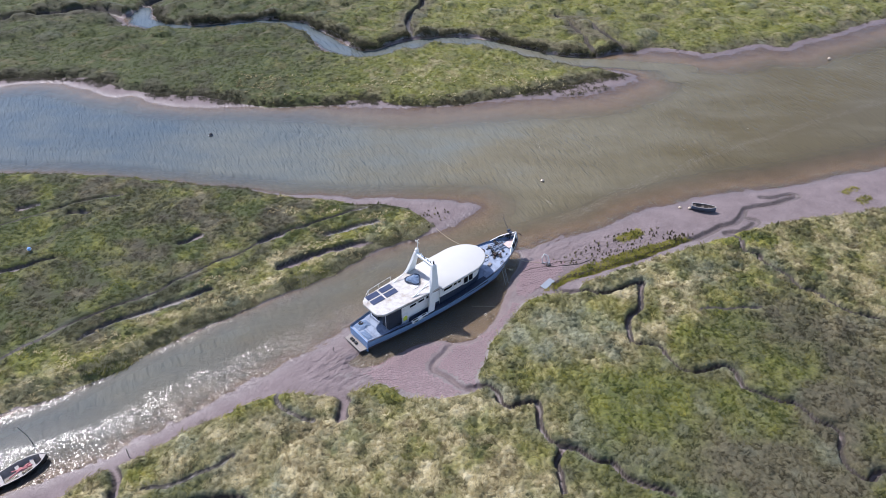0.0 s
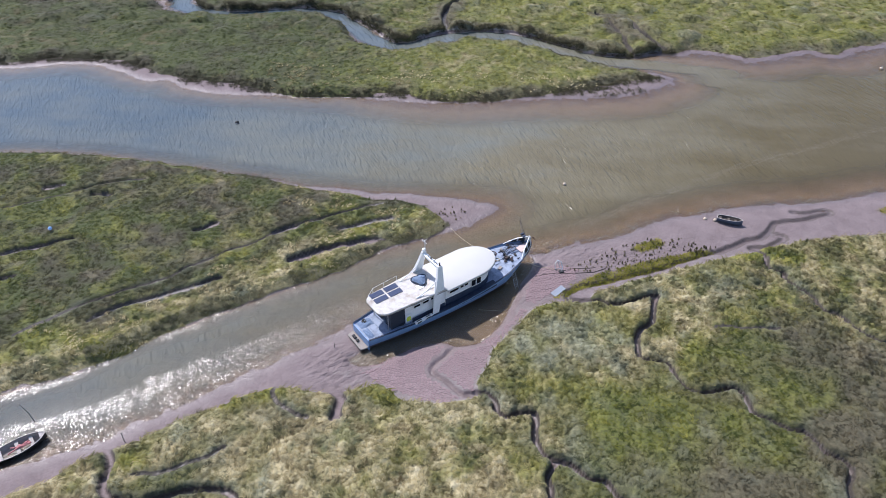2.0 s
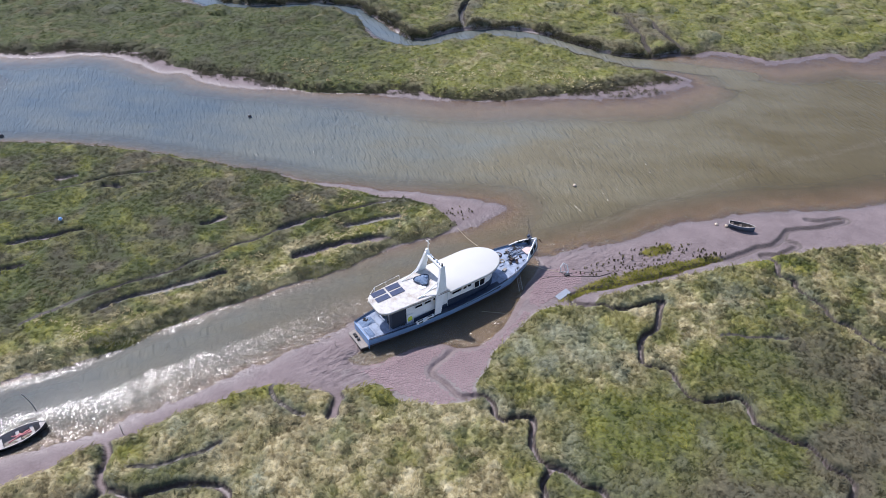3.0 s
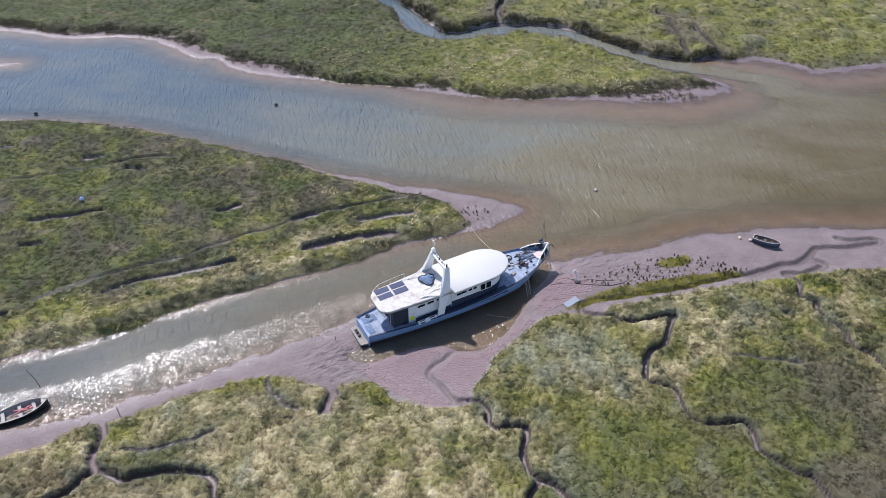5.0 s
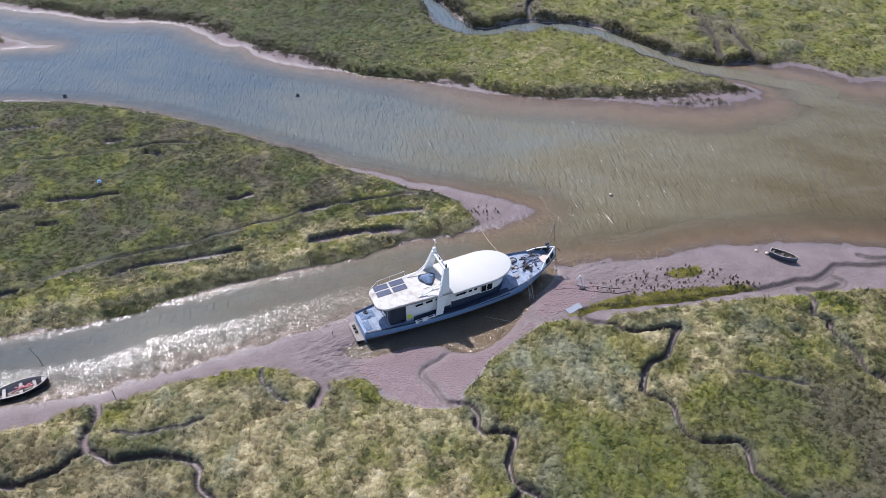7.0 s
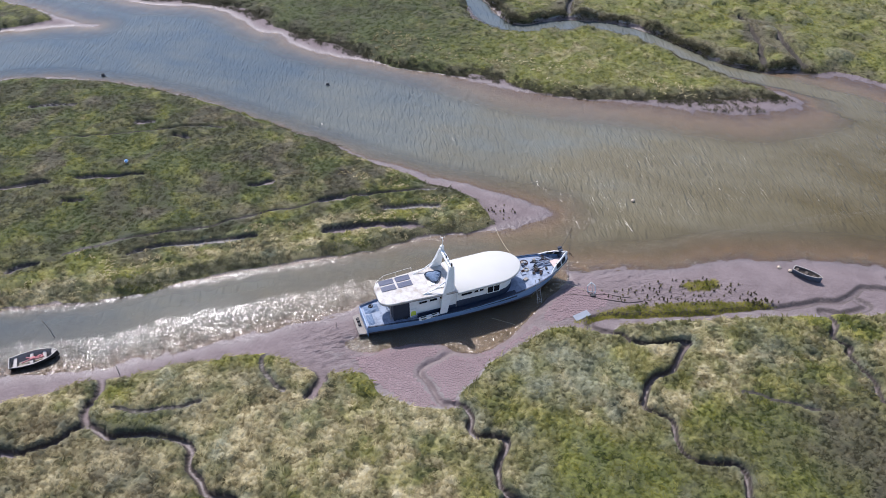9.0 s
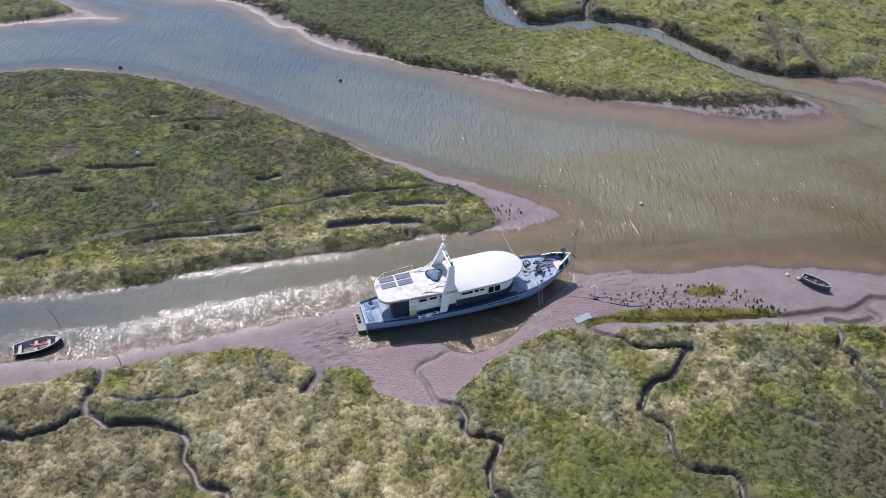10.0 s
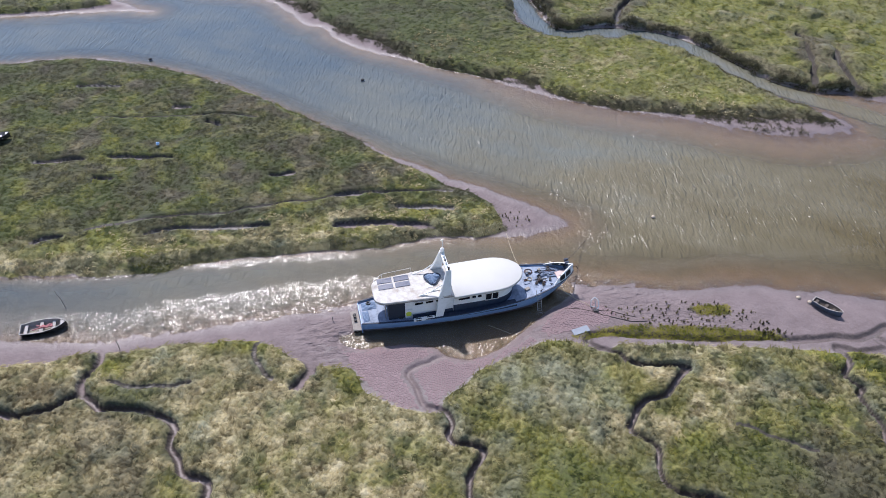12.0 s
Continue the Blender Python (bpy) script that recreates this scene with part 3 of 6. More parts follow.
def ground_material():
    M = Mat("marsh_ground", 0.8)
    z = M.zed()
    grain = M.noise(9.0, 6, 0.65)
    broad = M.noise(0.5, 4)
    mud = M.ramp(M.math("ADD", M.math("MULTIPLY", grain, 0.55), M.math("MULTIPLY", broad, 0.45)),
                 (0.25, (0.112, 0.085, 0.082)), (0.5, (0.182, 0.141, 0.137)), (0.75, (0.252, 0.202, 0.196)))
    east = M.node("ShaderNodeMapRange", Value=M.node("ShaderNodeSeparateXYZ", Vector=M.pos).outputs["X"], From_Min=-16.0, From_Max=4.0).outputs["Result"]
    drowned = M.mix(east, M.ramp(M.noise(0.5, 5), (0.3, (0.152, 0.146, 0.146)), (0.7, (0.212, 0.205, 0.202))), M.ramp(M.noise(0.35, 5), (0.3, (0.225, 0.160, 0.105)), (0.7, (0.320, 0.232, 0.165))))
    north = M.node("ShaderNodeMapRange", Value=M.node("ShaderNodeSeparateXYZ", Vector=M.pos).outputs["Y"], From_Min=74.0, From_Max=86.0).outputs["Result"]
    drowned = M.mix(M.math("MULTIPLY", north, 0.85), drowned, (0.335, 0.265, 0.225))
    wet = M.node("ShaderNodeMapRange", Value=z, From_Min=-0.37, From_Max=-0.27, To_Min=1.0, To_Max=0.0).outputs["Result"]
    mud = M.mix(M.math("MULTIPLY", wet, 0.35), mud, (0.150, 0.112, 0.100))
    # mud turns darker brown towards the creek floors
    low_mud = M.node("ShaderNodeMapRange", Value=z, From_Min=-0.54, From_Max=-0.30, To_Min=0.40, To_Max=0.0).outputs["Result"]
    mud = M.mix(low_mud, mud, (0.080, 0.062, 0.054))
    high = M.node("ShaderNodeMapRange", Value=z, From_Min=-0.12, From_Max=0.05).outputs["Result"]
    mud = M.mix(M.math("MULTIPLY", high, 0.8), mud, M.ramp(grain, (0.3, (0.250, 0.232, 0.205)), (0.7, (0.440, 0.415, 0.375))))
    # creek walls and lips: dark peat, with their shade painted into it
    mud = M.mix(M.math("MULTIPLY", M.attr("peat_shade"), 0.95), mud, M.ramp(grain, (0.3, (0.026, 0.022, 0.017)), (0.7, (0.062, 0.052, 0.040))))
    under = M.attr("under")
    mud = M.mix(under, mud, drowned)
    spread = M.math("ADD", M.math("MULTIPLY", M.attr("tone"), 0.62), M.math("ADD", M.math("MULTIPLY", M.math("SUBTRACT", M.noise(2.4, 6, 0.72), 0.4), 0.6), M.math("MULTIPLY", M.noise(12.0, 4, 0.7), 0.26)))
    leaf = marsh_colour(M, M.attr("dry"), M.attr("grey"), M.attr("lush"), M.attr("brown"), spread)
    # dark thatch flecks, which also paint in the shade between clumps
    shade_specks = M.node("ShaderNodeMapRange", Value=M.noise(4.5, 5, 0.7), From_Min=0.36, From_Max=0.52, To_Min=0.65, To_Max=0.18).outputs["Result"]
    thatch = M.mix(shade_specks, leaf, (0.050, 0.050, 0.024))
    cov = M.attr("cover")
    cov = M.node("ShaderNodeMapRange", Value=M.math("ADD", cov, M.math("MULTIPLY", M.math("SUBTRACT", M.noise(5.0, 4), 0.5), 0.5)),
                 From_Min=0.3, From_Max=0.6).outputs["Result"]
    color = M.mix(cov, mud, thatch)
    rough = M.math("SUBTRACT", 0.85, M.math("MULTIPLY", wet, 0.5))
    rough = M.math("MAXIMUM", rough, M.math("MULTIPLY", cov, 0.9))
    n = M.bump(grain, 0.7, 0.05)
    pits = M.voro(2.6, "SMOOTH_F1", M.mix(0.12, M.pos, M.node("ShaderNodeTexNoise", Vector=M.pos, Scale=1.5).outputs["Color"]))
    n = M.bump(M.math("MINIMUM", pits, 0.42), 0.35, 0.16, n)
    n = M.bump(M.noise(2.2, 5, 0.6), 0.6, 0.15, n)
    lumps = M.noise(1.0, 2, 0.5, M.turned(0.35, 0.8, -50), 0.4)
    n = M.bump(M.math("MULTIPLY", lumps, M.math("ADD", M.attr("trodden"), 0.05)), 1.0, 0.35, n)
    return M.done(color, n, rough)


def water_material():
    M = Mat("estuary_water", 0.06)
    depth = M.attr("depth")
    xyz = M.node("ShaderNodeSeparateXYZ", Vector=M.pos)
    east = M.node("ShaderNodeMapRange", Value=M.math("SUBTRACT", xyz.outputs["X"], M.math("MULTIPLY", M.math("MAXIMUM", M.math("SUBTRACT", xyz.outputs["Y"], 66.0), 0.0), 0.6)), From_Min=-48.0, From_Max=33.0).outputs["Result"]
    # silt browns the water eastwards; the western blue is painted sky reflection
    silt_sky = M.math("ADD", M.math("MULTIPLY", east, 0.7), M.math("MULTIPLY", M.noise(0.08, 4, 0.6, M.scaled(1.0, 2.2, 1, -12)), 0.5))
    murk_sky = M.ramp(silt_sky, (0.15, (0.070, 0.100, 0.122)), (0.5, (0.158, 0.162, 0.132)), (0.70, (0.164, 0.142, 0.086)), (0.96, (0.106, 0.082, 0.034)))
    clear = M.node("ShaderNodeBsdfTransparent", Color=(0.86, 0.81, 0.72)).outputs["BSDF"]
    body_node = M.node("ShaderNodeBsdfDiffuse", Color=murk_sky)
    body = body_node.outputs["BSDF"]
    thick = M.math("SUBTRACT", 1.0, M.math("POWER", 2.718, M.math("MULTIPLY", depth, M.math("MULTIPLY_ADD", east, 3.6, -8.4))))
    inner = M.node("ShaderNodeMixShader", Fac=thick)
    M.t.links.new(clear, inner.inputs[1])
    M.t.links.new(body, inner.inputs[2])
    swell = M.noise(1.0, 0.5, 0.5, M.turned(0.42, 1.7, 28), 0.7)
    chop = M.noise(1.0, 0.6, 0.5, M.scaled(5.8, 2.1, 1, 31), 0.4)
    gust = M.node("ShaderNodeMapRange", Value=M.noise(0.07, 3), From_Min=0.30, From_Max=0.62, To_Min=0.55, To_Max=1.0).outputs["Result"]
    surge = M.node("ShaderNodeMapRange", Value=M.noise(1.0, 2, 0.6, M.scaled(0.9, 0.7, 1, 31)), From_Min=0.38, From_Max=0.72, To_Min=0.2, To_Max=2.6).outputs["Result"]
    beyond = M.node("ShaderNodeMapRange", Value=M.math("MULTIPLY_ADD", xyz.outputs["X"], -0.72, xyz.outputs["Y"]), From_Min=66.0, From_Max=82.0).outputs["Result"]
    ahead = M.node("ShaderNodeMapRange", Value=M.math("MULTIPLY_ADD", xyz.outputs["Y"], 0.6, xyz.outputs["X"]), From_Min=29.0, From_Max=44.0).outputs["Result"]
    # the strip below the bank, inside the line of foam, lies calm
    outside = M.node("ShaderNodeMapRange", Value=M.math("MULTIPLY_ADD", xyz.outputs["X"], -0.6, xyz.outputs["Y"]), From_Min=55.0, From_Max=58.5).outputs["Result"]
    open_reach = M.math("MULTIPLY", outside, M.math("MAXIMUM", beyond, ahead))
    reach = M.math("MULTIPLY_ADD", open_reach, 0.75, 0.07)
    waves = M.math("MULTIPLY", reach, M.math("MULTIPLY", swell, 0.12))
    slow = M.node("ShaderNodeBump", Height=waves, Strength=gust, Distance=1.0).outputs["Normal"]
    # wind ripples: small facets of random slope, steepest in the shallows
    lay = M.mix(0.10, M.turned(0.034, 0.10, 44), M.node("ShaderNodeTexNoise", Vector=M.pos, Scale=2.5).outputs["Color"], "ADD")
    lay_b = M.mix(0.10, M.turned(0.046, 0.14, 44), M.node("ShaderNodeTexNoise", Vector=M.pos, Scale=1.7).outputs["Color"], "ADD")
    one = M.node("ShaderNodeSeparateXYZ", Vector=M.voro(1.0, "F1", lay, "Color"))
    two = M.node("ShaderNodeSeparateXYZ", Vector=M.voro(1.0, "F1", lay_b, "Color"))
    crests = M.node("ShaderNodeMapRange", Value=M.noise(1.0, 1, 0.5, M.turned(0.14, 0.55, 44), 0.3), From_Min=0.35, From_Max=0.65, To_Min=0.5, To_Max=1.25).outputs["Result"]
    shallow = M.node("ShaderNodeMapRange", Value=depth, From_Min=0.03, From_Max=0.115, To_Min=1.0, To_Max=0.02).outputs["Result"]
    # the spit's side of the channel lies in its lee
    lee = M.node("ShaderNodeMapRange", Value=M.math("MULTIPLY_ADD", xyz.outputs["X"], -0.75, xyz.outputs["Y"]), From_Min=55.5, From_Max=58.5, To_Min=1.0, To_Max=0.4).outputs["Result"]
    shallow = M.math("MULTIPLY", shallow, lee)
    steep = M.math("MULTIPLY", M.math("MAXIMUM", M.math("MULTIPLY", shallow, M.math("MULTIPLY_ADD", open_reach, -0.85, 1.0)), M.math("MULTIPLY", open_reach, M.math("MULTIPLY_ADD", east, 0.36, 0.06))), M.math("MULTIPLY", M.math("MULTIPLY_ADD", surge, 0.3, 0.35), crests))
    # out on the open reach the wavelets lean before the wind
    wind = M.math("MULTIPLY", open_reach, east)
    tilt = [M.math("MULTIPLY", steep, M.math("ADD", M.math("SUBTRACT", M.math("ADD", one.outputs[k], two.outputs[k]), 1.0), M.math("MULTIPLY", wind, push))) for k, push in ((0, -0.30), (1, -0.18))]
    lean = M.node("ShaderNodeCombineXYZ", X=tilt[0], Y=tilt[1], Z=0.0)
    both = M.t.nodes.new("ShaderNodeVectorMath")
    both.operation = "ADD"
    M.put(both.inputs[0], slow)
    M.put(both.inputs[1], lean.outputs["Vector"])
    unit = M.t.nodes.new("ShaderNodeVectorMath")
    unit.operation = "NORMALIZE"
    M.put(unit.inputs[0], both.outputs["Vector"])
    n = unit.outputs["Vector"]
    soft_n = M.node("ShaderNodeBump", Height=M.math("ADD", swell, M.math("MULTIPLY", chop, 0.25)), Strength=gust, Distance=0.34).outputs["Normal"]
    M.t.links.new(soft_n, body_node.inputs["Normal"])
    gloss = M.node("ShaderNodeBsdfGlossy", Color=(1.0, 1.0, 1.0), Roughness=M.math("MULTIPLY_ADD", open_reach, 0.05, 0.19), Normal=n)
    gloss.distribution = "BECKMANN"
    shine = gloss.outputs["BSDF"]
    fres = M.node("ShaderNodeFresnel", IOR=1.34, Normal=n).outputs["Fac"]
    whole = M.node("ShaderNodeMixShader", Fac=fres)
    M.t.links.new(inner.outputs[0], whole.inputs[1])
    M.t.links.new(shine, whole.inputs[2])
    M.t.links.new(whole.outputs[0], M.out.inputs["Surface"])
    return M.m


def grass_material():
    M = Mat("salt_marsh_leaves", 0.75, spec=0.25)
    flakes = M.math("SUBTRACT", M.noise(2.0, 3, 0.6, M.turned(0.75, 1.3, 30), 0.8), 0.42)
    spread = M.math("ADD", M.math("MULTIPLY", M.geo.outputs["Random Per Island"], 0.06), M.math("ADD", M.math("MULTIPLY", M.attr("tone"), 0.72), M.math("ADD", M.math("MULTIPLY", M.math("SUBTRACT", M.noise(0.7, 3, 0.6), 0.42), 0.55), M.math("MULTIPLY", flakes, 0.75))))
    c = marsh_colour(M, M.attr("dry"), M.attr("grey"), M.attr("lush"), M.attr("brown"), spread)
    # the thin leaves of a sward share one soft shading normal, turned upwards
    up = M.t.nodes.new("ShaderNodeVectorMath")
    up.operation = "MULTIPLY_ADD"
    M.put(up.inputs[0], M.geo.outputs["Normal"])
    M.put(up.inputs[1], (0.45, 0.45, 0.45))
    M.put(up.inputs[2], (0.0, 0.0, 0.6))
    unit = M.t.nodes.new("ShaderNodeVectorMath")
    unit.operation = "NORMALIZE"
    M.put(unit.inputs[0], up.outputs["Vector"])
    M.done(c, unit.outputs["Vector"])
    glow = M.node("ShaderNodeBsdfTranslucent", Color=c).outputs["BSDF"]
    both = M.node("ShaderNodeMixShader", Fac=0.45)
    M.t.links.new(M.b.outputs[0], both.inputs[1])
    M.t.links.new(glow, both.inputs[2])
    M.t.links.new(both.outputs[0], M.out.inputs["Surface"])
    return M.m


# ---------------------------------------------------------------- ground and water
me = grid_mesh("ground", GX, GY, height)
for key, f in zip(("dry", "grey", "lush", "brown"), plants(XX, YY)):
    store(me, key, f)
store(me, "cover", cover)
# where creek walls and lips take painted shade, wider on the far gullies
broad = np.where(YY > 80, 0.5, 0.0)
store(me, "peat_shade", smoothstep(-0.20 - 2 * broad, -0.06 - broad, rill) * (1 - smoothstep(0.12 + broad, 0.30 + broad, rill)) * np.maximum(firm, 0.6 * (XX > 9)))
store(me, "trodden", np.clip(trodden, 0, 1))
store(me, "tone", clumps(XX, YY)[0])
store(me, "under", smoothstep(0.0, 0.06, WATER - open_water))
me.polygons.foreach_set("use_smooth", np.ones(len(me.polygons), bool))
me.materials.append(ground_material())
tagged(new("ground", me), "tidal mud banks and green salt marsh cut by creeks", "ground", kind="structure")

WX, WY = GX[::2], GY[::2]
wet_depth = np.clip(WATER - open_water[::2, ::2], 0, 2)
near_wet = np.zeros((len(WY) - 1, len(WX) - 1), bool)
for dj in (0, 1):
    for di in (0, 1):
        near_wet |= open_water[::2, ::2][dj:len(WY) - 1 + dj, di:len(WX) - 1 + di] < WATER + 0.12
me = grid_mesh("water", WX, WY, np.full(wet_depth.shape, WATER), near_wet)
store(me, "depth", wet_depth)
me.materials.append(water_material())
tagged(new("water", me), "shallow brown tidal river rippled by the wind", "water", kind="structure")

# ---------------------------------------------------------------- marsh plants


def tuft_shapes(rng, count, blades, fan, wide, arch, reach=1.0, broad=1.0):
    """Templates of a tuft: a sheaf of arched blades that the wind has laid to one side."""
    shapes = []
    for _ in range(count):
        V, Q = [], []
        for b in range(blades):
            a = rng.normal(0.0, fan)
            r, h, w = reach * rng.uniform(0.6, 1.15), arch * rng.uniform(0.5, 1.4), broad * rng.uniform(0.030, 0.065)
            ox, oy = reach * rng.uniform(-0.75, 0.05), rng.uniform(-wide, wide)
            ca, sa_ = math.cos(a), math.sin(a)
            base = len(V)
            for f, zz, ww in ((0.0, -0.10, 0.9), (0.45, h, 1.0), (1.0, h * rng.uniform(0.0, 0.6), 0.35)):
                for s in (-1, 1):
                    V.append((ox + ca * r * f - sa_ * w * ww * s, oy + sa_ * r * f + ca * w * ww * s, zz))
            Q += [(base, base + 1, base + 3, base + 2), (base + 2, base + 3, base + 5, base + 4)]
        shapes.append((np.array(V), np.array(Q)))
    return shapes


def scatter(name, x, y, size, tall, shapes, rng, material, label, lift=0.0, fringe=None, kind=None, tone=0.0, spread=0.10):
    """One mesh of many plants: each stands at its place on the ground, turned and sized at random."""
    kinds = rng.integers(0, len(shapes), len(x))
    turn = 0.4 + 6.0 * (value_noise(x, y, 4.0, 113, 2) - 0.5) + rng.normal(0.0, 0.35, len(x))
    z = sample(height, x, y) + lift
    fields = plants(x + rng.normal(0, 0.25, len(x)), y + rng.normal(0, 0.25, len(x)))
    if kind is not None:
        fields = [np.full(len(x), f) for f in kind]
    elif fringe is not None:
        fields[0], fields[3] = fields[0] * (1 - 0.8 * fringe), np.clip(fields[3] + 0.55 * fringe, 0, 1)
    fields.append(np.clip(clumps(x, y)[0] + tone + rng.normal(0, 0.7, len(x)) * spread, 0, 1))
    Vs, Qs, Fs, base = [], [], [[] for _ in fields], 0
    for k, (V, Q) in enumerate(shapes):
        pick = np.nonzero(kinds == k)[0]
        if not len(pick):
            continue
        c, s, g = np.cos(turn[pick])[:, None], np.sin(turn[pick])[:, None], size[pick][:, None]
        P = np.empty((len(pick), len(V), 3))
        P[..., 0] = x[pick][:, None] + g * (c * V[:, 0] - s * V[:, 1])
        P[..., 1] = y[pick][:, None] + g * (s * V[:, 0] + c * V[:, 1])
        P[..., 2] = z[pick][:, None] + g * tall[pick][:, None] * V[:, 2]
        Vs.append(P.reshape(-1, 3))
        Qs.append((Q[None] + base + (np.arange(len(pick)) * len(V))[:, None, None]).reshape(-1, 4))
        for f, out in zip(fields, Fs):
            out.append(np.repeat(f[pick], len(V)))
        base += len(pick) * len(V)
    me = quads_mesh(name, np.concatenate(Vs), np.concatenate(Qs))
    for key, out in zip(("dry", "grey", "lush", "brown", "tone"), Fs):
        store(me, key, np.concatenate(out))
    me.materials.append(material)
    return tagged(new(name, me), label, "grass", kind="stuff")


rng = np.random.default_rng(4)
LEAVES = grass_material()
TUFTS = tuft_shapes(rng, 14, 9, 0.8, 0.32, 0.15)
SPROUTING = tuft_shapes(rng, 8, 6, 3.0, 0.15, 0.75, 0.45, 3.2)
BUSHES = tuft_shapes(rng, 12, 9, 1.6, 0.45, 0.36)


def jittered(x0, x1, y0, y1, step):
    gx, gy = np.meshgrid(np.arange(x0, x1, step), np.arange(y0, y1, step))
    gx, gy = gx.ravel() + rng.uniform(-0.6, 0.6, gx.size) * step, gy.ravel() + rng.uniform(-0.6, 0.6, gy.size) * step
    return gx, gy


def grow(name, x0, x1, y0, y1, step, size, label, inside, fringed=0.0, shapes=TUFTS, spread=0.10):
    x, y = jittered(x0, x1, y0, y1, step)
    ok = (sample(cover, x, y) > 0.55 + 0.2 * (rng.random(len(x)) - 0.5)) & inside(x, y)
    ok &= (value_noise(x, y, 0.55, 119, 2) > 0.30) & (sample(rill, x, y) > np.where(y > 80, 0.35, 0.19))
    x, y = x[ok], y[ok]
    edge = 1 - smoothstep(0.2, 1.6, sample(inland, x, y))
    s = size * rng.uniform(0.65, 1.35, len(x)) * (1 + 0.15 * edge) * (0.42 + 0.58 * smoothstep(0.1, 0.55, sample(rill, x, y)))
    tall = rng.uniform(0.7, 1.15, len(x)) * (1 + 0.25 * edge) * np.where(y > 80, 0.32, np.where(y > 56.7 + 0.72 * x, 0.75, 1.0)) * (0.5 + 0.5 * smoothstep(0.0, 0.5, sample(rill, x, y))) * (1 - 0.7 * turf(x, y))
    tall = tall * (1 - 0.5 * plants(x, y)[3])
    return scatter(name, x, y, s, tall, shapes, rng, LEAVES, label, fringe=edge * fringed, spread=spread)


grow("marsh_grass", -36, 48, 19, 68, 0.35, 0.41, "matted pale green salt marsh grass on the near bank", lambda x, y: y < 56.7 + 0.72 * x, spread=0.09)
grow("marsh_grass", -85, 0, 33, 72, 0.42, 0.43, "dark green and straw salt marsh plants on the spit", lambda x, y: y > 56.7 + 0.72 * x, 0.15, spread=0.07)
grow("marsh_grass", -95, 95, 82, 116, 0.56, 0.52, "green salt marsh plants on the far spit", lambda x, y: y < 116, 1.0, spread=0.06)
grow("marsh_grass", -95, 95, 116, 150, 0.82, 0.70, "yellowish salt marsh beyond the far creek", lambda x, y: y > 116, 0.8, spread=0.06)

grow("marsh_grass", -112, -76, 58, 84, 0.6, 0.5, "dark green salt marsh across the river's bend", lambda x, y: x < -76, 0.5, spread=0.06)
grow("marsh_grass", -40, 50, -12, 19, 0.95, 0.75, "matted salt marsh grass on the near bank, away from the creek", lambda x, y: y < 19)


def stalks(x0, x1, y0, y1, step, size, inside, label):
    """Bleached dead stalks in loose patches."""
    x, y = jittered(x0, x1, y0, y1, step)
    ok = (sample(cover, x, y) > 0.6) & inside(x, y) & (sample(rill, x, y) > 0.05)
    ok &= (value_noise(x, y, 1.6, 139, 3) + 0.25 * (value_noise(x, y, 8.0, 149, 2) - 0.5) > 0.57) & (rng.random(len(x)) < 0.7)
    x, y = x[ok], y[ok]
    scatter("marsh_grass", x, y, size * rng.uniform(0.6, 1.4, len(x)), rng.uniform(0.9, 1.5, len(x)), TUFTS, rng, LEAVES, label, lift=0.05, kind=(1.0, 0.1, 0.0, 0.0), tone=0.3)


stalks(-80, 0, 30, 66, 0.38, 0.30, lambda x, y: (y > 56.7 + 0.72 * x) & (y < 76 + 0.9 * x + 20 * (value_noise(x, y, 9.0, 167, 2) - 0.5)), "bleached straw-coloured dead stalks on the spit")
stalks(-30, 40, 84, 96, 0.5, 0.30, lambda x, y: y < 95, "bleached dead stalks on the far spit")


def within(shape, x, y):
    inside = np.zeros(len(x), bool)
    for (ax, ay), (bx, by) in zip(shape, shape[1:] + shape[:1]):
        if ay != by:
            inside ^= ((y >= min(ay, by)) & (y < max(ay, by))) & (x > ax + (y - ay) / (by - ay) * (bx - ax))
    return inside


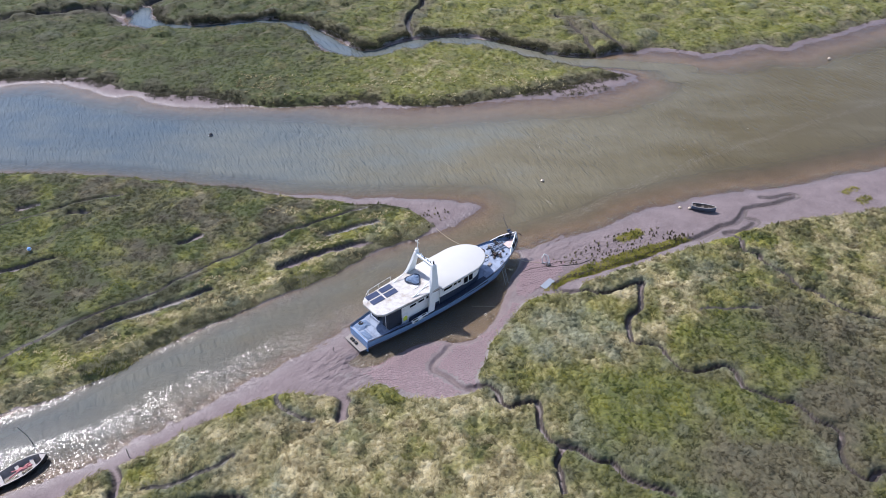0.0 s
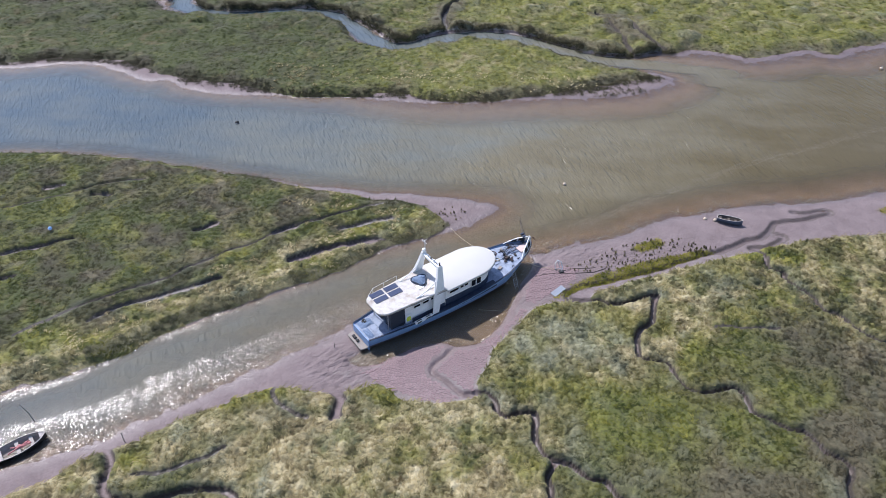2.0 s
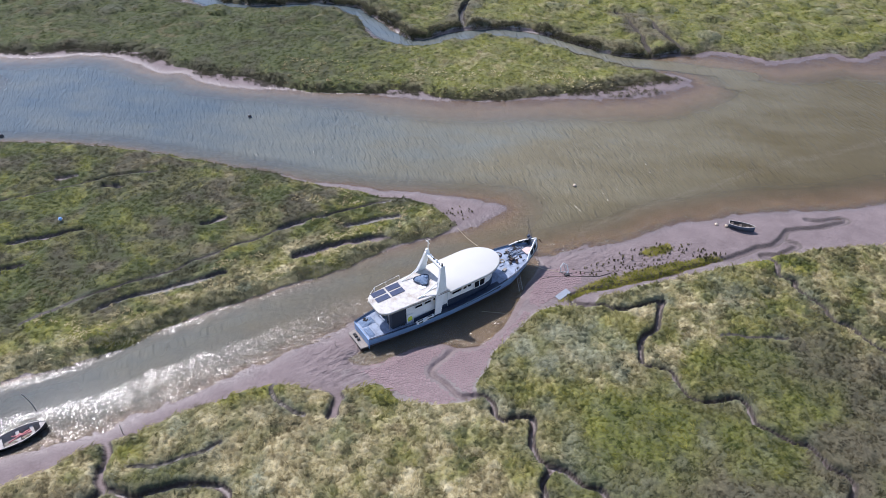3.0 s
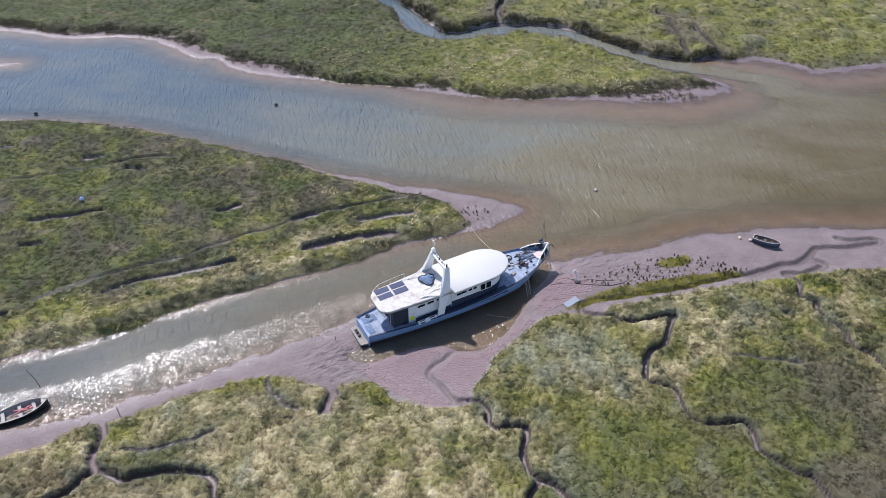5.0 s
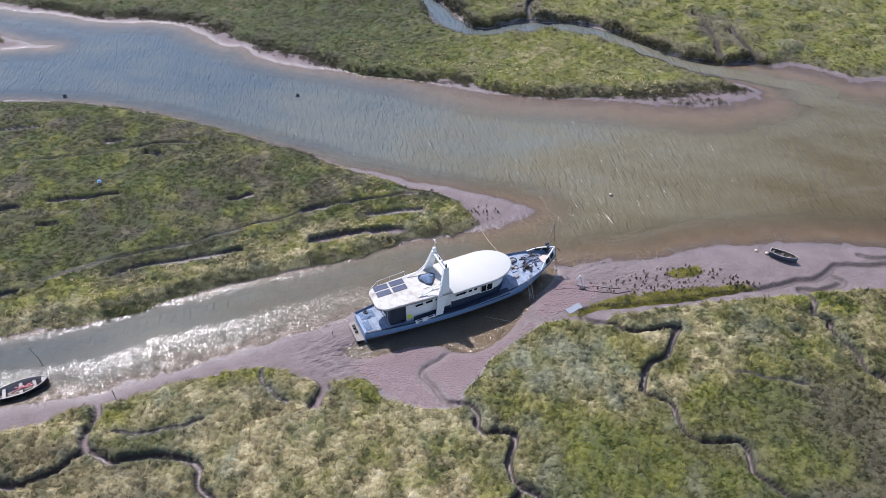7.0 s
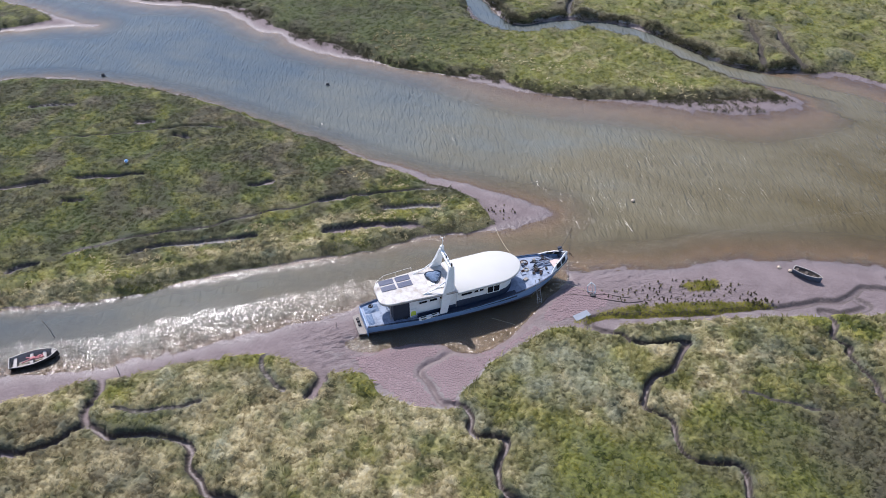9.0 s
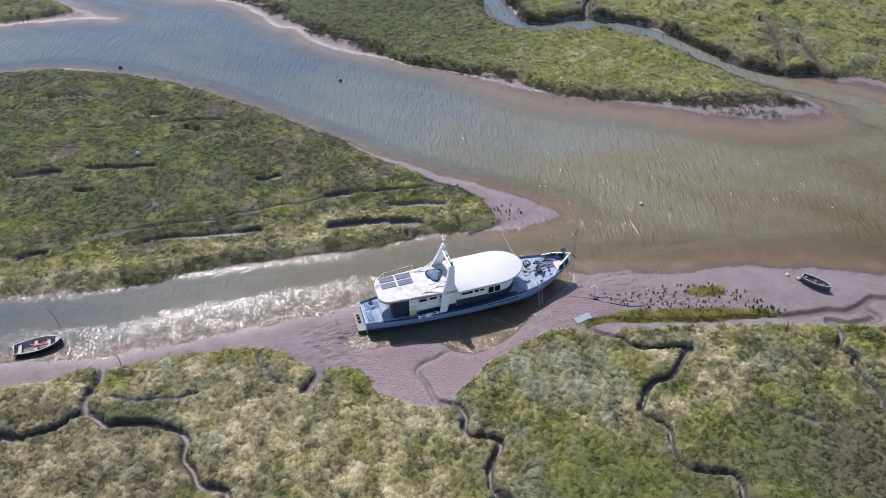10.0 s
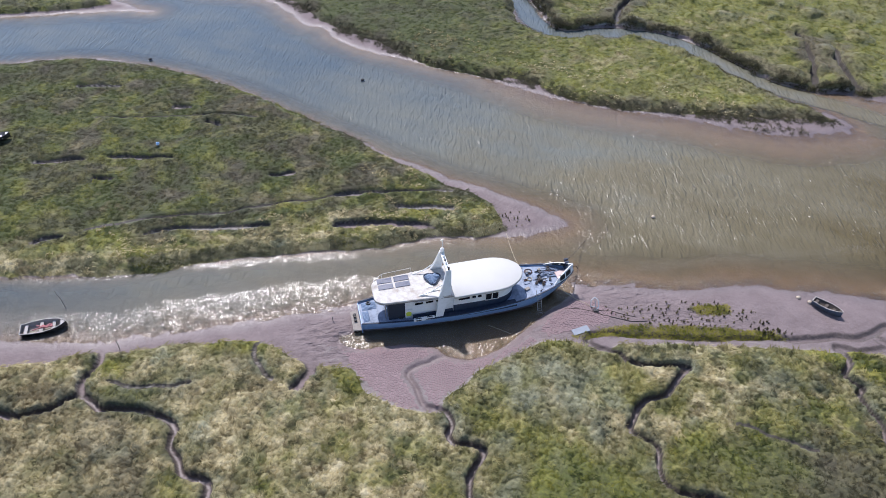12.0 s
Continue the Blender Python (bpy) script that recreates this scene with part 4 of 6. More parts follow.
# bright green glasswort on the mud: a dense strip, a patch, and single sprouts between
SPROUTS = [(10.1, 54.7), (14.2, 57.3), (16.5, 59.2), (20.4, 60.6), (22.9, 60.4), (24.8, 59.1), (21.3, 56.9), (14.7, 54.7), (11.3, 53.8)]
SPIT_SPROUTS = [(-3.2, 58.4), (-1.2, 60.6), (0.6, 63.0), (-1.0, 63.8), (-3.4, 62.6), (-2.6, 60.4)]
FAR_SPROUTS = [(15.5, 90.8), (22.5, 92.6), (23.5, 94.5), (17.0, 92.2)]
for shape, step, size, amount, label in (
    (GLASSWORT_STRIP, 0.16, 0.27, 1.0, "bright green glasswort in a strip along the creek"),
    ([(17.0, 58.3), (18.5, 59.5), (20.2, 60.1), (20.4, 59.3), (19.2, 58.3), (17.5, 57.8)], 0.16, 0.28, 0.9, "bright green patch of glasswort on the mud"),
    ([(44.4, 67.6), (46.6, 68.9), (47.0, 68.2), (45.0, 67.0)], 0.2, 0.28, 0.8, "bright green patch of glasswort high on the mud"),
    ([(45.0, 65.6), (47.2, 66.8), (47.8, 66.2), (46.0, 65.0)], 0.2, 0.28, 0.7, "thin green glasswort at the marsh's foot"),
    ([(22.8, 58.4), (25.3, 59.6), (25.8, 59.0), (23.4, 57.9)], 0.3, 0.26, 0.8, "dark sprouts beside the muddy creek"),
    (SPROUTS, 0.31, 0.20, 0.36, "scattered glasswort sprouts on the mud bank"),
    (SPIT_SPROUTS, 0.35, 0.24, 0.40, "scattered sprouts on the muddy tip of the spit"),
    (FAR_SPROUTS, 0.5, 0.5, 0.8, "dark bushes on the far mud spit"),
):
    sx, sy = [p[0] for p in shape], [p[1] for p in shape]
    x, y = jittered(min(sx), max(sx), min(sy), max(sy), step)
    ok = within(shape, x, y) & (rng.random(len(x)) < amount) & (sample(cover, x, y) < 0.4)
    if step < 0.3:
        ok &= value_noise(x, y, 0.8, 77, 2) > 0.2
    x, y = x[ok], y[ok]
    kind = (0.0, 0.0, 1.0, 0.0) if step < 0.3 else (0.0, 0.0, 0.15, 0.75)
    tone = 0.12 if step < 0.3 else -0.18
    scatter("glasswort" if size < 0.4 else "sea_purslane", x, y, size * rng.uniform(0.6, 1.4, len(x)), rng.uniform(0.8, 1.4, len(x)), BUSHES if step < 0.3 or size > 0.4 else SPROUTING, rng, LEAVES, label, kind=kind, tone=tone)


# dark sea purslane that hangs over the edges of the banks
def fringe(shape, first, last, count, size, spread, label, kind, tone):
    edge = curve_through(shape[first:last], 0.2)
    k = rng.integers(0, len(edge), count)
    x, y = edge[k, 0] + rng.normal(0, spread, count), edge[k, 1] + rng.normal(0, spread, count) + 0.15
    ok = (sample(height, x, y) > WATER + 0.08) & (value_noise(x, y, 2.5, 131, 2) > 0.33)
    x, y = x[ok], y[ok]
    scatter("sea_purslane", x, y, size * rng.uniform(0.6, 1.4, len(x)), rng.uniform(0.7, 1.2, len(x)), BUSHES, rng, LEAVES, label, kind=kind, tone=tone)


fringe(MARSH_NORTH, 2, 29, 4200, 0.34, 0.6, "dark sea purslane along the far spit's edge", (0.0, 0.2, 0.1, 0.75), -0.25)
fringe(MARSH_FAR, 7, 32, 2600, 0.5, 0.4, "dark sea purslane over the far creek's bank", (0.0, 0.15, 0.1, 0.6), -0.3)
fringe(FAR_GULLY_A, 0, 7, 500, 0.5, 0.5, "dark sea purslane over the far gully's edge", (0.0, 0.1, 0.1, 0.6), -0.35)
fringe(MARSH_MID, 3, 15, 2600, 0.32, 0.32, "grey-green sea purslane along the spit's bank", (0.15, 0.75, 0.0, 0.1), 0.0)

# ---------------------------------------------------------------- building things


def part(name, bm, material, parent=None, label="", smooth=False):
    """Links a bmesh as one mesh object under a thing or a part."""
    bmesh.ops.recalc_face_normals(bm, faces=bm.faces)
    me = bpy.data.meshes.new(name)
    bm.to_mesh(me)
    bm.free()
    if smooth:
        me.polygons.foreach_set("use_smooth", np.ones(len(me.polygons), bool))
    me.materials.append(material)
    ob = new(name, me)
    ob.parent = parent
    if label:
        ob["label"] = label
    return ob


def thing(name, m, label, category, group=""):
    ob = new(name)
    ob.matrix_world = m
    ob.empty_display_size = 0.3
    return tagged(ob, label, category, group)


def box(bm, x0, x1, y0, y1, z0, z1, bevel=0.0):
    made = bmesh.ops.create_cube(bm, size=1.0, matrix=Matrix.Translation(((x0 + x1) / 2, (y0 + y1) / 2, (z0 + z1) / 2)) @ Matrix.Diagonal((x1 - x0, y1 - y0, z1 - z0, 1)))
    if bevel:
        edges = list({e for v in made["verts"] for e in v.link_edges})
        bmesh.ops.bevel(bm, geom=edges, offset=bevel, segments=2, affect="EDGES", profile=0.5)
    return bm


def rod(bm, a, b, r, sides=8, r2=None):
    a, b = Vector(a), Vector(b)
    m = Matrix.Translation((a + b) / 2) @ (b - a).to_track_quat("Z", "Y").to_matrix().to_4x4()
    bmesh.ops.create_cone(bm, cap_ends=True, segments=sides, radius1=r, radius2=r if r2 is None else r2, depth=(b - a).length, matrix=m)
    return bm


def tube(bm, points, r, sides=6):
    for a, b in zip(points[:-1], points[1:]):
        rod(bm, a, b, r, sides)
    return bm


def loft(bm, rings, closed=True, caps=True):
    """A skin over rings of points with equal counts."""
    rows = [[bm.verts.new(p) for p in ring] for ring in rings]
    n = len(rows[0])
    for a, b in zip(rows[:-1], rows[1:]):
        for k in range(n if closed else n - 1):
            bm.faces.new((a[k], a[(k + 1) % n], b[(k + 1) % n], b[k]))
    if caps and closed:
        bm.faces.new(rows[0][::-1])
        bm.faces.new(rows[-1])
    return bm


def slab(bm, outline, z0, z1, edge=0.0):
    """A plate with the given outline, its upper edge drawn in by edge."""
    c = Vector((sum(p[0] for p in outline) / len(outline), sum(p[1] for p in outline) / len(outline), 0))

    def ring(z, inset):
        out = []
        for x, y in outline:
            d = Vector((x, y, 0)) - c
            q = c + d * (1 - inset / max(d.length, 0.01))
            out.append((q.x, q.y, z))
        return out

    rings = [ring(z0, 0), ring(z1 - edge, 0)]
    if edge:
        rings += [ring(z1 - edge * 0.3, edge * 0.35), ring(z1, edge * 1.1)]
    return loft(bm, rings)


def paint(name, colour, rough=0.45, dirt=0.35, dirt_colour=(0.20, 0.16, 0.12), scale=2.5, metal=0.0, streak=1.0):
    """Weathered paint: a plain colour with faded patches, grime and streaks."""
    M = Mat(name, rough, metal)
    v = M.scaled(scale, scale, scale * streak)
    grime = M.node("ShaderNodeMapRange", Value=M.noise(1.0, 7, 0.68, v), From_Min=0.45, From_Max=0.80).outputs["Result"]
    fade = M.noise(0.7, 3)
    c = M.mix(M.math("MULTIPLY", fade, 0.35), colour, tuple(min(1, k * 1.25 + 0.03) for k in colour))
    c = M.mix(M.math("MULTIPLY", grime, dirt), c, dirt_colour)
    n = M.bump(M.noise(22.0, 4), 0.15, 0.01)
    return M.done(c, n, M.math("MULTIPLY_ADD", grime, 0.3, rough))


WHITE = paint("weathered_white_paint", (0.78, 0.78, 0.76), 0.4, 0.30, (0.42, 0.38, 0.32))
ROOF = paint("white_roof_paint", (0.50, 0.49, 0.455), 0.55, 0.14, (0.6, 0.55, 0.45))
BLUE = paint("faded_blue_paint", (0.190, 0.310, 0.510), 0.35, 0.35, (0.22, 0.24, 0.26), 1.4, streak=0.4)
NAVY = paint("dark_blue_paint", (0.014, 0.024, 0.050), 0.6, 0.55, (0.10, 0.13, 0.18), 3.6)
DECK = paint("blue_grey_deck_paint", (0.26, 0.31, 0.40), 0.7, 0.9, (0.10, 0.11, 0.14), 2.2)
DARK = paint("black_rubber", (0.015, 0.015, 0.017), 0.6, 0.3)
STEEL = paint("galvanised_steel", (0.45, 0.46, 0.47), 0.45, 0.4, (0.22, 0.15, 0.10), 4.0, 0.8)
RUST = paint("rusty_iron", (0.075, 0.040, 0.034), 0.8, 0.6, (0.05, 0.03, 0.025), 6.0)
WOOD = paint("weathered_grey_wood", (0.27, 0.24, 0.21), 0.8, 0.5, (0.12, 0.10, 0.08), 5.0)
ROPE = paint("pale_rope", (0.42, 0.36, 0.26), 0.9, 0.4)
SIGN = paint("yellow_green_board", (0.55, 0.62, 0.06), 0.5, 0.1)
CELL = paint("solar_cells", (0.014, 0.030, 0.085), 0.36, 0.05, (0.2, 0.2, 0.2))
ANTIFOUL = paint("mud_stained_antifouling", (0.10, 0.075, 0.07), 0.8, 0.6, (0.22, 0.17, 0.15))




def plate_material():
    M = Mat("dried_mud", 0.8)
    tone = M.math("ADD", M.math("MULTIPLY", M.noise(7.0, 5, 0.65), 0.6), M.math("MULTIPLY", M.node("ShaderNodeObjectInfo").outputs["Random"], 0.18))
    c = M.ramp(tone, (0.2, (0.205, 0.138, 0.138)), (0.5, (0.285, 0.203, 0.203)), (0.8, (0.360, 0.272, 0.270)))
    return M.done(c, M.bump(M.noise(16.0, 5, 0.6), 0.5, 0.02))


ROOF_OLD = paint("stained_white_roof_paint", (0.52, 0.50, 0.465), 0.6, 1.0, (0.30, 0.22, 0.15), 1.5)
PANEL = paint("dark_panel_backing", (0.05, 0.06, 0.10), 0.4, 0.1)
PLATE = plate_material()
FOAM = paint("river_foam", (0.31, 0.285, 0.23), 0.8, 0.3)
CANVAS = paint("dark_blue_canvas", (0.020, 0.026, 0.042), 0.85, 0.4, (0.05, 0.05, 0.055))
TARP = paint("faded_blue_canvas", (0.13, 0.19, 0.29), 0.7, 0.6, (0.20, 0.24, 0.31), 5.0)
PINK = paint("pinkish_boards", (0.60, 0.47, 0.43), 0.7, 0.3)
PALE = paint("pale_blue_board", (0.24, 0.27, 0.31), 0.6, 0.3)
DARK_ROPE = paint("dark_wet_rope", (0.05, 0.04, 0.035), 0.9, 0.3)
DARKBOAT = paint("black_tarred_hull", (0.025, 0.022, 0.022), 0.5, 0.4)
PALEBLUE = paint("pale_blue_hull", (0.055, 0.080, 0.125), 0.5, 0.4)
GREYWOOD = paint("grey_bleached_wood", (0.40, 0.37, 0.34), 0.8, 0.5, (0.16, 0.13, 0.11), 4.0)
BROWNWOOD = paint("dark_wet_wood", (0.085, 0.068, 0.055), 0.8, 0.5, (0.05, 0.04, 0.035), 4.0)
REDCLOTH = paint("faded_red_cloth", (0.42, 0.16, 0.16), 0.8, 0.3)
CREAM = paint("dirty_cream_plastic", (0.55, 0.44, 0.32), 0.5, 0.4)
BALLBLUE = paint("blue_plastic", (0.25, 0.45, 0.75), 0.4, 0.2)


def glass_material():
    M = Mat("dark_window_glass", 0.05)
    return M.done((0.012, 0.014, 0.018))


GLASS = glass_material()

# ---------------------------------------------------------------- the motor yacht
# its own axes: x from the stern forwards, y to port, z up from the mud
YACHT = pose(-7.87, 43.30, -0.42, 0, 0, 41.3)


def half_beam(x):
    return float(np.interp(x, [0, 2, 4.5, 7.5, 10.5, 13, 15, 16.8, 18.2, 19.1, 19.4], [1.30, 1.62, 1.95, 2.18, 2.26, 2.22, 2.02, 1.60, 1.02, 0.45, 0.08]))


def sheer(x):
    return float(np.interp(x, [0, 4, 9, 13, 16, 19.4], [1.25, 1.22, 1.30, 1.50, 1.78, 2.15]))


def build_yacht():
    boat = thing("motor_yacht", YACHT, "old blue and white motor yacht stranded on the mud bank", "boat")
    xs = [0, 0.6, 2, 4, 6, 8, 10, 12, 13.5, 15, 16.2, 17.2, 18.0, 18.7, 19.1, 19.4]

    def section(x, lo, hi, thick):
        """Points of the hull's side from height lo to hi, in shares of the side, on starboard."""
        b, top = half_beam(x), sheer(x)
        rake = 0.0 if x < 15 else (x - 15) / 4.4
        keel = 0.05 + 0.55 * rake**2
        out = []
        for f in np.linspace(lo, hi, 6):
            y = b * (0.80 + 0.20 * f**0.7) * (1 - 0.35 * rake * (1 - f)) - thick
            out.append((x - 0.9 * rake * (1 - f) ** 1.2, max(y, 0.02), keel + (top - keel) * f))
        return out

    def skin(lo, hi, mat, name, label, thick0=0.0):
        bm = bmesh.new()
        rings = []
        for x in xs:
            o = section(x, lo, hi, thick0)
            i = section(x, lo, hi, thick0 + 0.06)
            rings.append([(a, -b, c) for a, b, c in o] + [(a, -b, c) for a, b, c in i[::-1]])
        loft(bm, rings)
        rings = [[(a, -b, c) for a, b, c in r] for r in rings]
        loft(bm, rings)
        return part(name, bm, mat, boat, label, True)

    hull = skin(0.24, 1.0, BLUE, "hull_side", "faded blue painted hull sides")
    skin(0.0, 0.24, ANTIFOUL, "hull_bottom", "mud-stained dark hull bottom")
    bm = bmesh.new()
    box(bm, -0.04, 0.03, -1.27, 1.27, 0.05, 1.22)
    part("transom", bm, BLUE, boat)
    bm = bmesh.new()
    for s in (-1, 1):
        pts = [(x, s * (half_beam(x) + 0.02), sheer(x) + 0.02) for x in xs]
        loft(bm, [[(x, y - 0.07, z), (x, y + 0.05, z), (x, y + 0.05, z + 0.07), (x, y - 0.07, z + 0.07)] for x, y, z in pts])
    part("rubbing_strake", bm, NAVY, hull, "dark blue capping rail")
    # swim platform
    bm = bmesh.new()
    slab(bm, [(-0.75, -1.1), (-0.06, -1.22), (-0.06, 1.22), (-0.75, 1.1)], 0.32, 0.42)
    platform = part("swim_platform", bm, WOOD, boat, "pale weathered boards of the stern platform")
    bm = bmesh.new()
    for y in (-0.1, 0.35, 0.6):
        box(bm, -0.55, -0.3, y - 0.1, y + 0.1, 0.42, 0.60, 0.03)
    part("step", bm, DARK, platform)
    # decks: aft deck, side decks and the raised foredeck
    def deck_height(x):
        return float(np.interp(x, [0, 3.6, 4.0, 13.5, 14.0, 19.4], [1.16, 1.12, 1.06, 1.28, 1.52, 2.02]))

    bm = bmesh.new()
    dx = [0.02, 0.6, 2, 3.6, 4, 6, 8, 10, 12, 13.5, 14.0, 15, 16.2, 17.2, 18, 18.7, 19.1]
    loft(bm, [[(x, y * (half_beam(x) - 0.105), deck_height(x)) for y in (-1, -0.5, 0, 0.5, 1)] for x in dx], closed=False)
    part("deck", bm, DECK, boat, "blue-grey painted deck, scuffed and littered")
    # side decks: peeling navy, with the roof's shade put into the colour
    bm = bmesh.new()
    for s in (-1, 1):
        loft(bm, [[(x, s * (half_beam(x) - 0.115), deck_height(x) + 0.004), (x, s * 1.52, deck_height(x) + 0.004), (x, s * 1.52, deck_height(x) + 0.03), (x, s * (half_beam(x) - 0.115), deck_height(x) + 0.03)] for x in (6, 8, 10, 12, 13.5)])
    part("side_deck", bm, NAVY, boat, "dark blue side decks with peeling paint and painted-in roof shade")
    for x0, w in ((0.35, 0.5), (0.95, 0.5), (1.55, 0.5), (2.15, 0.5), (2.75, 0.5)):
        bm = bmesh.new()
        b = half_beam(x0 + 0.3) - 0.16
        box(bm, x0, x0 + w + 0.06, -b, b, deck_height(x0) - 0.03, deck_height(x0) + 0.025, 0.008)
        part("deck_panel", bm, DECK, boat)
    # inner bulwark of the side decks
    bm = bmesh.new()
    for s in (-1, 1):
        loft(bm, [[(x, s * (half_beam(x) - 0.10), 1.0), (x, s * (half_beam(x) - 0.075), 1.0), (x, s * (half_beam(x) - 0.075), sheer(x)), (x, s * (half_beam(x) - 0.10), sheer(x))] for x in (4, 6, 8, 10, 12, 13.5)])
    part("bulwark_lining", bm, NAVY, boat, "dark blue inside of the bulwarks")
    # deckhouses
    def house(name, plan, z0, z1, tumble, label):
        bm = bmesh.new()
        loft(bm, [[(x, y, z0) for x, y in plan], [(x - 0.0, y * tumble, z1) for x, y in plan]])
        return part(name, bm, WHITE, boat, label)

    aft_plan = [(3.75, -1.38), (7.9, -1.55), (7.9, 1.55), (3.75, 1.38)]
    aft = house("aft_deckhouse", aft_plan, 0.78, 3.30, 0.97, "white aft deckhouse with small windows")
    n = 9
    nose = [(11.9 + 1.75 * math.sin(a), -1.66 * math.cos(a)) for a in np.linspace(0, math.pi, 2 * n)]
    fore = house("wheelhouse", [(7.9, -1.62), (10.0, -1.68)] + nose + [(10.0, 1.68), (7.9, 1.62)], 0.80, 3.15, 0.97, "white wheelhouse with a rounded front")

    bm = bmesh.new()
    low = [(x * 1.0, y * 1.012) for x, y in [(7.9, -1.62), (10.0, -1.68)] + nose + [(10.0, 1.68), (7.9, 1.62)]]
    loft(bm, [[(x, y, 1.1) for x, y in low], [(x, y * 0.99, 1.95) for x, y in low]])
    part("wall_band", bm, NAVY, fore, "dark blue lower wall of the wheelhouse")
    # aft band: the side deck's shade, put in as dark blue panels
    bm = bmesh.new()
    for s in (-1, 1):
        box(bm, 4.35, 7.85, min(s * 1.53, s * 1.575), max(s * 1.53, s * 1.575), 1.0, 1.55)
    part("wall_band", bm, NAVY, aft, "dark blue band on the deckhouse standing for the side deck's shade")

    def window(parent, x0, x1, y, z0, z1):
        bm = bmesh.new()
        s = 1 if y > 0 else -1
        for a, b, c, d in ((x0 - 0.05, x1 + 0.05, z0 - 0.05, z0), (x0 - 0.05, x1 + 0.05, z1, z1 + 0.05), (x0 - 0.05, x0, z0, z1), (x1, x1 + 0.05, z0, z1)):
            box(bm, a, b, min(y, y + s * 0.045), max(y, y + s * 0.045), c, d)
        w = part("window", bm, WHITE, parent)
        bm = bmesh.new()
        box(bm, x0, x1, min(y, y + s * 0.02), max(y, y + s * 0.02), z0, z1)
        part("pane", bm, GLASS, w, "dark window pane")

    for s in (-1, 1):
        for x0, x1 in ((4.55, 5.25), (5.5, 6.15), (6.4, 7.0)):
            window(aft, x0, x1, s * 1.47, 2.62, 2.88)
        for x0, x1 in ((8.3, 9.3), (9.5, 9.85), (10.0, 10.35)):
            window(fore, x0, x1, s * 1.67, 2.50, 2.76)
        window(fore, 10.75, 11.25, s * 1.68, 2.02, 2.74)
        window(fore, 11.33, 11.85, s * 1.68, 2.02, 2.74)
    bm = bmesh.new()
    box(bm, 3.70, 3.745, -0.45, 0.35, 0.85, 2.75, 0.01)
    part("cabin_door", bm, NAVY, aft, "dark open doorway of the deckhouse")
    bm = bmesh.new()
    box(bm, 3.72, 4.30, -1.46, -1.425, 1.35, 2.15, 0.01)
    board = part("notice_board", bm, WHITE, aft)
    bm = bmesh.new()
    bmesh.ops.create_circle(bm, cap_ends=True, segments=20, radius=0.24, matrix=pose(4.02, -1.47, 1.72, 90))
    box(bm, 3.80, 4.24, -1.475, -1.465, 1.42, 1.62)
    part("yellow_mark", bm, SIGN, board, "bright yellow-green round mark")
    # roofs
    def outline(f, x0, x1, steps):
        xs_ = x0 + (x1 - x0) * (0.5 - 0.5 * np.cos(np.linspace(0, math.pi, steps)))
        return [(x, -f(x)) for x in xs_] + [(x, f(x)) for x in xs_[::-1]]

    def aft_half(x):
        u = min(1, (x - 1.25) / 1.1)
        return max(0.70, 0.70 + (1.52 - 0.70) * math.sqrt(max(0, 1 - (1 - u) ** 2))) + 0.065 * max(0, x - 2.35)

    def fore_half(x):
        u = max(0, (x - 11.6) / 2.85)
        return max(0.03, 2.06 * math.sqrt(max(0, 1 - u * u)))

    bm = bmesh.new()
    slab(bm, outline(aft_half, 1.25, 7.85, 30), 3.32, 3.47, 0.06)
    roof_a = part("aft_roof", bm, ROOF_OLD, boat, "dirty white aft roof")
    bm = bmesh.new()
    slab(bm, outline(fore_half, 7.87, 14.45, 40), 3.17, 3.36, 0.09)
    part("wheelhouse_roof", bm, ROOF, boat, "clean white rounded wheelhouse roof", True)
    bm = bmesh.new()
    o = outline(aft_half, 1.25, 7.85, 30)
    loft(bm, [[(x, y, z) for x, y in [(a * 1.0, b * 1.012) for a, b in o]] for z in (3.26, 3.318)])
    part("roof_trim", bm, WOOD, roof_a, "brown stained edge of the roof")
    for s in (-1, 1):
        bm = bmesh.new()
        rod(bm, (2.1, s * 1.18, 1.15), (2.1, s * 1.18, 3.28), 0.035)
        part("roof_post", bm, STEEL, boat)
    # dark canvas round the cockpit under the aft roof
    for a, b, c, d in ((2.35, 3.74, -1.30, -1.28), (2.35, 3.74, 1.28, 1.30), (2.33, 2.36, -1.28, -0.35), (2.33, 2.36, 0.35, 1.28)):
        bm = bmesh.new()
        box(bm, a, b, c, d, 1.15, 3.27)
        part("canvas_screen", bm, CANVAS, boat, "dark blue canvas screen round the cockpit")
    # solar panels
    for x0 in (1.80, 3.26):
        for y0 in (0.10, 0.84):
            bm = bmesh.new()
            box(bm, x0, x0 + 1.28, y0, y0 + 0.58, 3.472, 3.515, 0.006)
            panel = part("solar_panel", bm, STEEL, boat, "dark blue solar panel in an aluminium frame")
            bm = bmesh.new()
            for i in range(6):
                for j in range(3):
                    box(bm, x0 + 0.035 + i * 0.202, x0 + 0.225 + i * 0.202, y0 + 0.03 + j * 0.174, y0 + 0.195 + j * 0.174, 3.513, 3.519)
            part("solar_cell", bm, CELL, panel, "dark blue cells")
            panel.data.materials[0] = PANEL
    # arch
    def leg(s):
        bm = bmesh.new()
        rings = []
